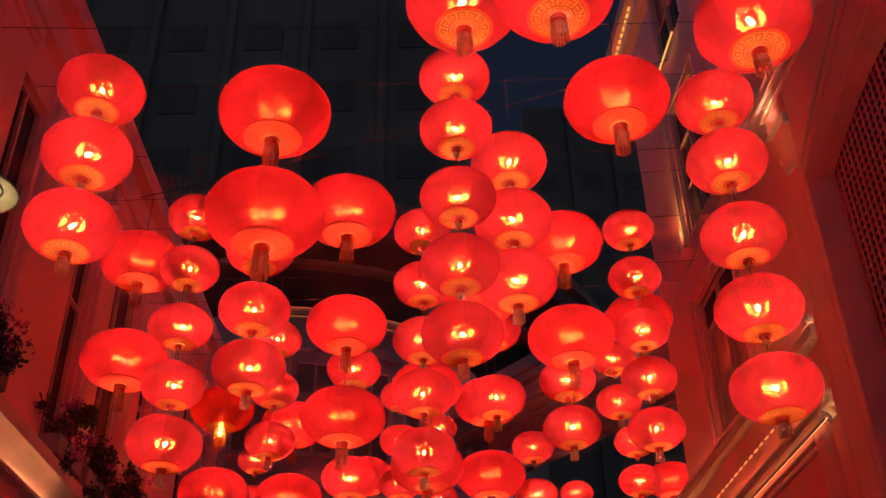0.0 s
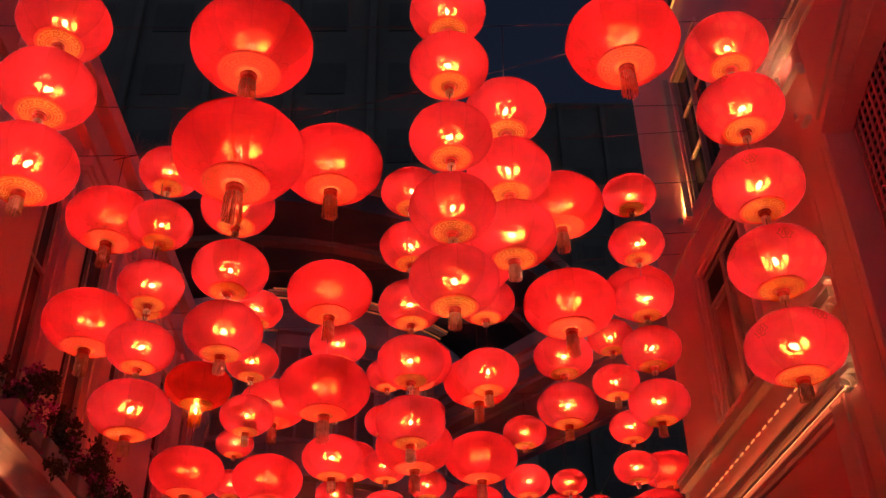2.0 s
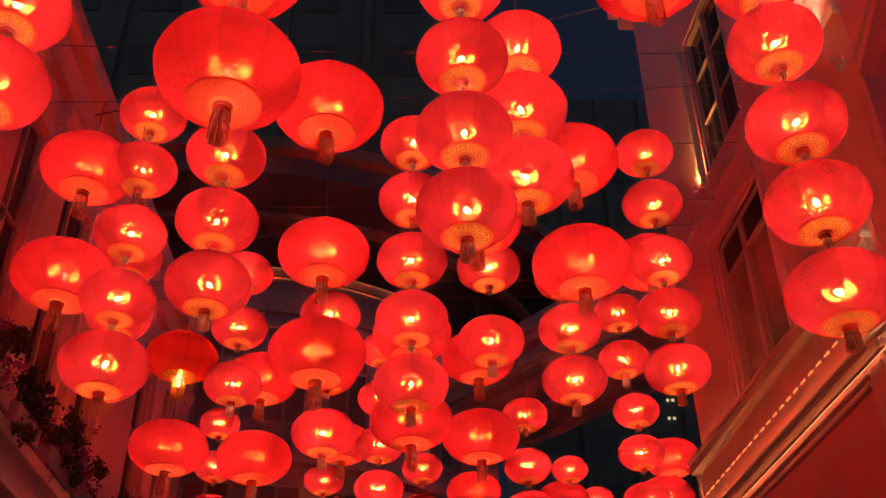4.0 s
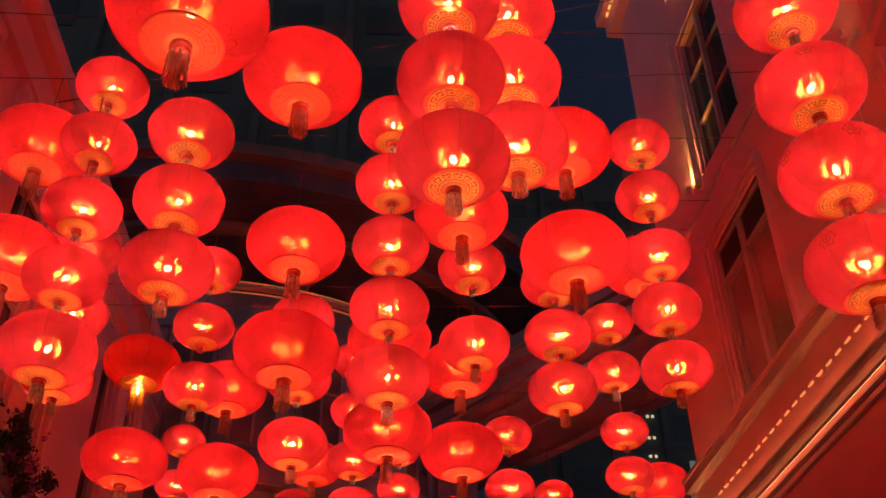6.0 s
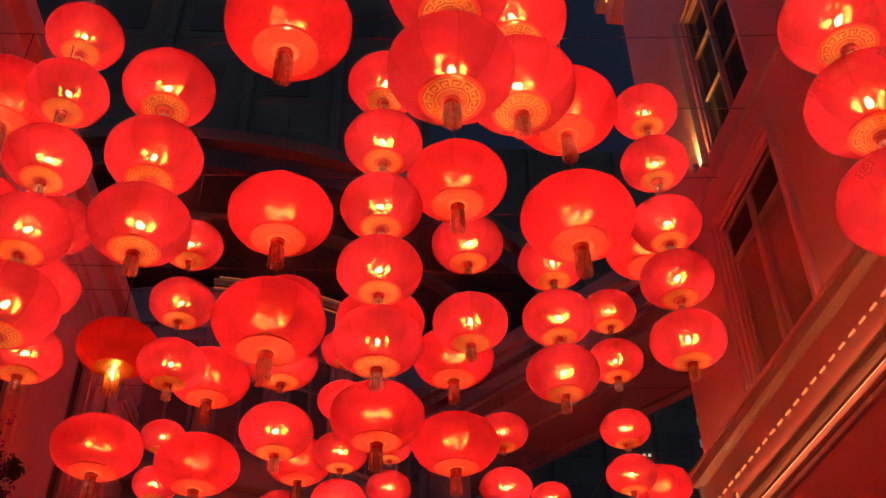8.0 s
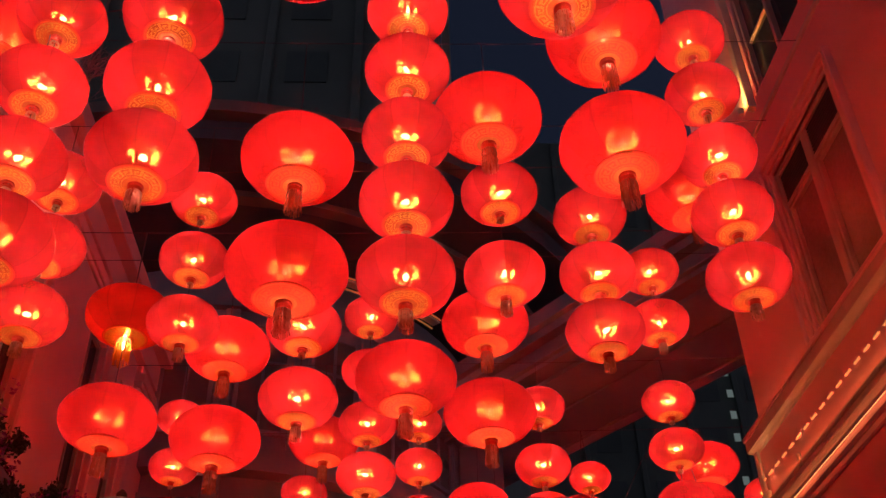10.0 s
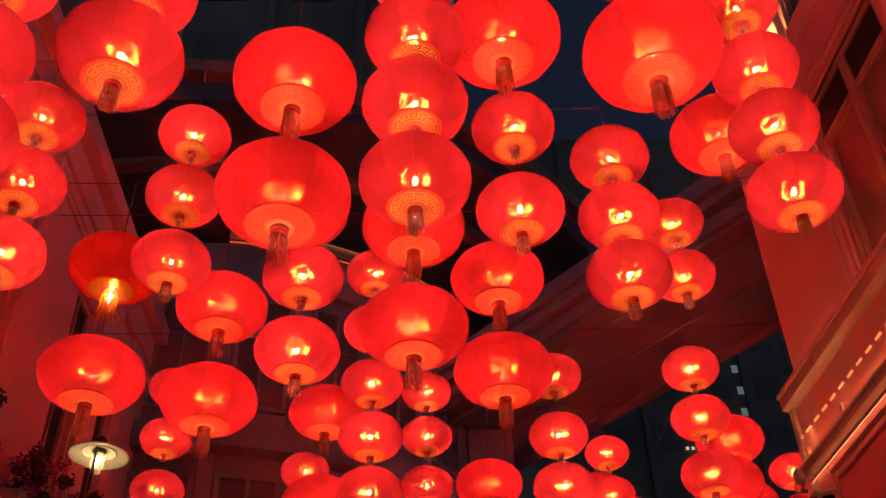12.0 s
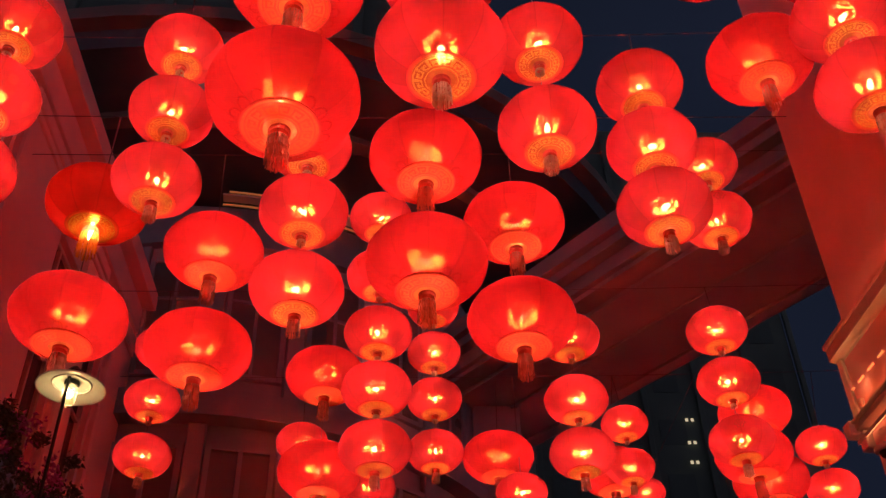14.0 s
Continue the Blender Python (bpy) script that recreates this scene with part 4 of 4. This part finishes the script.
small_mid = lantern("lantern", "small glowing red lantern hanging in a string", 0.36, CLOTH_THIN, BULB, 0.055, girth=0.042)
small_end = lantern("lantern", "small glowing red lantern with a golden tassel ending a string", 0.36, CLOTH_THIN, BULB, 0.17)
large = lantern("lantern", "large dense red lantern with a long tassel", 0.335, CLOTH_DENSE, BULB, 0.23, band_mat=CLOTH_BASE, print_mat=GOLD_FAINT, fringe_mat=FRINGE_RED, motif="marks")
print_mid = lantern("lantern", "small red lantern with faint flower prints in a string", 0.36, CLOTH_PRINT, BULB, 0.055, girth=0.042, motif="flowers")
print_end = lantern("lantern", "small flower-printed red lantern with a tassel ending a string", 0.36, CLOTH_PRINT, BULB, 0.17, motif="flowers")
dim = lantern("lantern", "dark red lantern with a brightly lit tassel", 0.335, CLOTH_DARK, BULB_SPENT, 0.26, -0.325, 0.022, girth=0.082, fringe_mat=CLOTH_YELLOW, bulb_tall=6.0)

wires = []


def hang(proto, x, y, z, d):
    turn = (x * 37.0 + z * 53.0 + y * 11.0) % 360
    return copy_thing(proto, pose(x, y, z, 0, 0, turn) @ Matrix.Diagonal((d, d, d, 1)))


def string_of(x, y, d, *heights, ends=True, style=None, printed=False):
    """Lanterns one under another on one wire; the lowest carries a tassel."""
    low = min(heights)
    for z in heights:
        p = style or ((print_end if printed else small_end) if (z == low and ends) else (print_mid if printed else small_mid))
        hang(p, x, y, z, d)
    wires.append((x, y, max(heights) + 0.36 * d, low))


string_of(-3.84, 8.49, 1.03, 9.39, 8.40, 7.39)
string_of(0.44, 8.28, 0.84, 9.31, 8.51, 7.54, 6.66, 5.84)
string_of(3.79, 9.15, 0.985, 9.61, 8.65, 7.55, 6.57, 5.59, printed=True)
string_of(-1.66, 8.26, 1.30, 8.79, 7.34, style=large)
string_of(-1.02, 10.70, 1.31, 9.09, style=large)
string_of(2.41, 8.60, 1.28, 9.19, style=large)
string_of(1.17, 9.89, 1.00, 9.27, 8.34, 7.43)
string_of(3.27, 12.71, 0.82, 10.06, 9.17, 8.23, 7.44, 6.64)
string_of(-4.21, 11.97, 1.20, 9.14, 7.50, style=large)
string_of(-3.25, 11.21, 0.82, 9.39, 8.52, 7.60, 6.73, ends=False)
string_of(-3.29, 11.32, 0.95, 5.97)
string_of(-2.40, 11.71, 1.01, 9.16, 8.13, 7.22)
string_of(-2.55, 14.58, 0.82, 9.19, 8.25, 7.34)
string_of(-3.84, 16.58, 1.17, 8.80, style=dim)
string_of(-3.85, 16.62, 1.24, 7.23, style=large)
string_of(-2.66, 17.61, 1.25, 8.92, 7.46, style=large)
string_of(-0.02, 11.91, 0.86, 9.55, 8.62, 7.70, 6.88, 6.04)
string_of(-1.26, 13.39, 1.28, 8.78, 7.21, style=large)
string_of(2.11, 12.17, 1.25, 9.48, 7.85, style=large)
string_of(0.88, 13.03, 1.23, 9.08, style=large)
string_of(1.13, 14.53, 0.97, 9.28, 8.01)
string_of(2.47, 15.53, 1.00, 9.75, 8.78, 7.88)
string_of(3.63, 17.08, 0.87, 9.97, 9.04, printed=True)
string_of(3.79, 15.13, 1.21, 9.78, style=large)
string_of(1.13, 17.39, 1.29, 9.23, 7.74, style=large)
string_of(-1.39, 16.21, 1.00, 9.41, 8.38, 7.30)
string_of(-0.57, 17.61, 0.81, 9.49, 8.55, 7.69, 6.92, 6.17)
string_of(-0.03, 15.74, 1.26, 8.79, 7.30, style=large)
string_of(0.17, 20.06, 0.78, 9.83, 9.01, 8.23, 7.41)
string_of(2.24, 20.35, 0.93, 9.47, 8.39, 7.53)
string_of(3.39, 22.36, 0.78, 9.11, 8.32)
string_of(4.48, 20.19, 0.92, 9.50, 8.60, 7.64, printed=True)
string_of(5.72, 22.61, 1.23, 9.47, 8.20, style=large)
string_of(6.99, 23.21, 0.87, 9.15, 8.34)
string_of(-4.32, 14.52, 0.94, 9.42, 8.41, 7.43, printed=True)
string_of(-3.88, 20.41, 0.80, 9.31, 8.41, 7.54)
string_of(-1.45, 20.66, 1.18, 8.99, 7.42, style=large)
string_of(-1.98, 22.96, 0.88, 9.09)
string_of(1.33, 23.07, 1.21, 8.87, style=large)
string_of(0.47, 5.65, 1.02, 7.78)
string_of(1.22, 5.18, 1.02, 7.42)
string_of(3.03, 5.73, 1.02, 7.55)

# far rows
string_of(1.63, 22.6, 0.83, 8.0, ends=False)
string_of(-0.80, 22.2, 0.83, 7.9, 7.1)
string_of(4.9, 27.5, 0.83, 10.3, 9.4)
string_of(3.4, 23.7, 1.2, 8.9, style=large)
string_of(5.3, 22.0, 1.22, 8.35, 6.9, style=large)

for o in (small_mid, small_end, print_mid, print_end, large, dim):
    for c in list(o.children_recursive) + [o]:
        bpy.data.objects.remove(c)

# ---------------------------------------------------------------- hanging wires
def swept(bm, pts, r, seg=5):
    """A thin round cable through the points."""
    rings = []
    for i, p in enumerate(pts):
        d = (pts[min(i + 1, len(pts) - 1)] - pts[max(i - 1, 0)]).normalized()
        m = d.to_track_quat("Z", "Y").to_matrix()
        rings.append([bm.verts.new(p + m @ Vector((r * math.cos(a * 2 * math.pi / seg), r * math.sin(a * 2 * math.pi / seg), 0))) for a in range(seg)])
    for p, q in zip(rings, rings[1:]):
        for i in range(seg):
            bm.faces.new((p[i], p[(i + 1) % seg], q[(i + 1) % seg], q[i]))


CABLES = [(5.5, 10.4, 10.3), (8.35, 10.35, 10.3), (9.6, 10.5, 10.6), (11.0, 10.4, 10.4), (12.0, 10.3, 10.8), (13.2, 10.6, 10.7), (14.5, 10.4, 10.6),
          (15.5, 10.5, 10.8), (16.6, 10.3, 10.6), (17.4, 10.4, 10.8), (20.3, 10.3, 10.6), (22.8, 10.3, 10.5)]


def cable_at(row, x):
    """The point of a sagging cable at x."""
    y, za, zb = row
    x0, x1 = -5.25, (5.0 - 0.075 * (y - 12) if y < 16.5 else 9.5)
    k = (x - x0) / (x1 - x0)
    return Vector((x, y, za + (zb - za) * k - 0.10 * 4 * k * (1 - k)))


for row in CABLES:
    y = row[0]
    x1 = 5.0 - 0.075 * (y - 12) if y < 16.5 else 9.5
    bm = bmesh.new()
    swept(bm, [cable_at(row, -5.25 + (x1 + 5.25) * i / 18) for i in range(19)], 0.005)
    tagged(part("cable", bm, WIRE), "thin dark cable strung across the street", "cable", "cables across the street")
for (xa, ya, za), (xb, yb, zb_) in (((-5.4, 14.0, 11.75), (5.0, 14.0, 15.05)),):
    bm = bmesh.new()
    swept(bm, [Vector((xa, ya, za)).lerp(Vector((xb, yb, zb_)), k / 12) - Vector((0, 0, 0.12 * 4 * (k / 12) * (1 - k / 12))) for k in range(13)], 0.010)
    tagged(part("cable", bm, WIRE), "thin dark cable rising across the street", "cable", "cables across the street")
for x, y, top, low in wires:
    row = min(CABLES, key=lambda c: abs(c[0] - y))
    bm = bmesh.new()
    swept(bm, [Vector((x, y, low)), Vector((x, y, top - 0.1)), cable_at(row, x)], 0.006)
    tagged(part("hanging_wire", bm, WIRE), "thin dark wire that carries lanterns", "wire", "hanging wires")
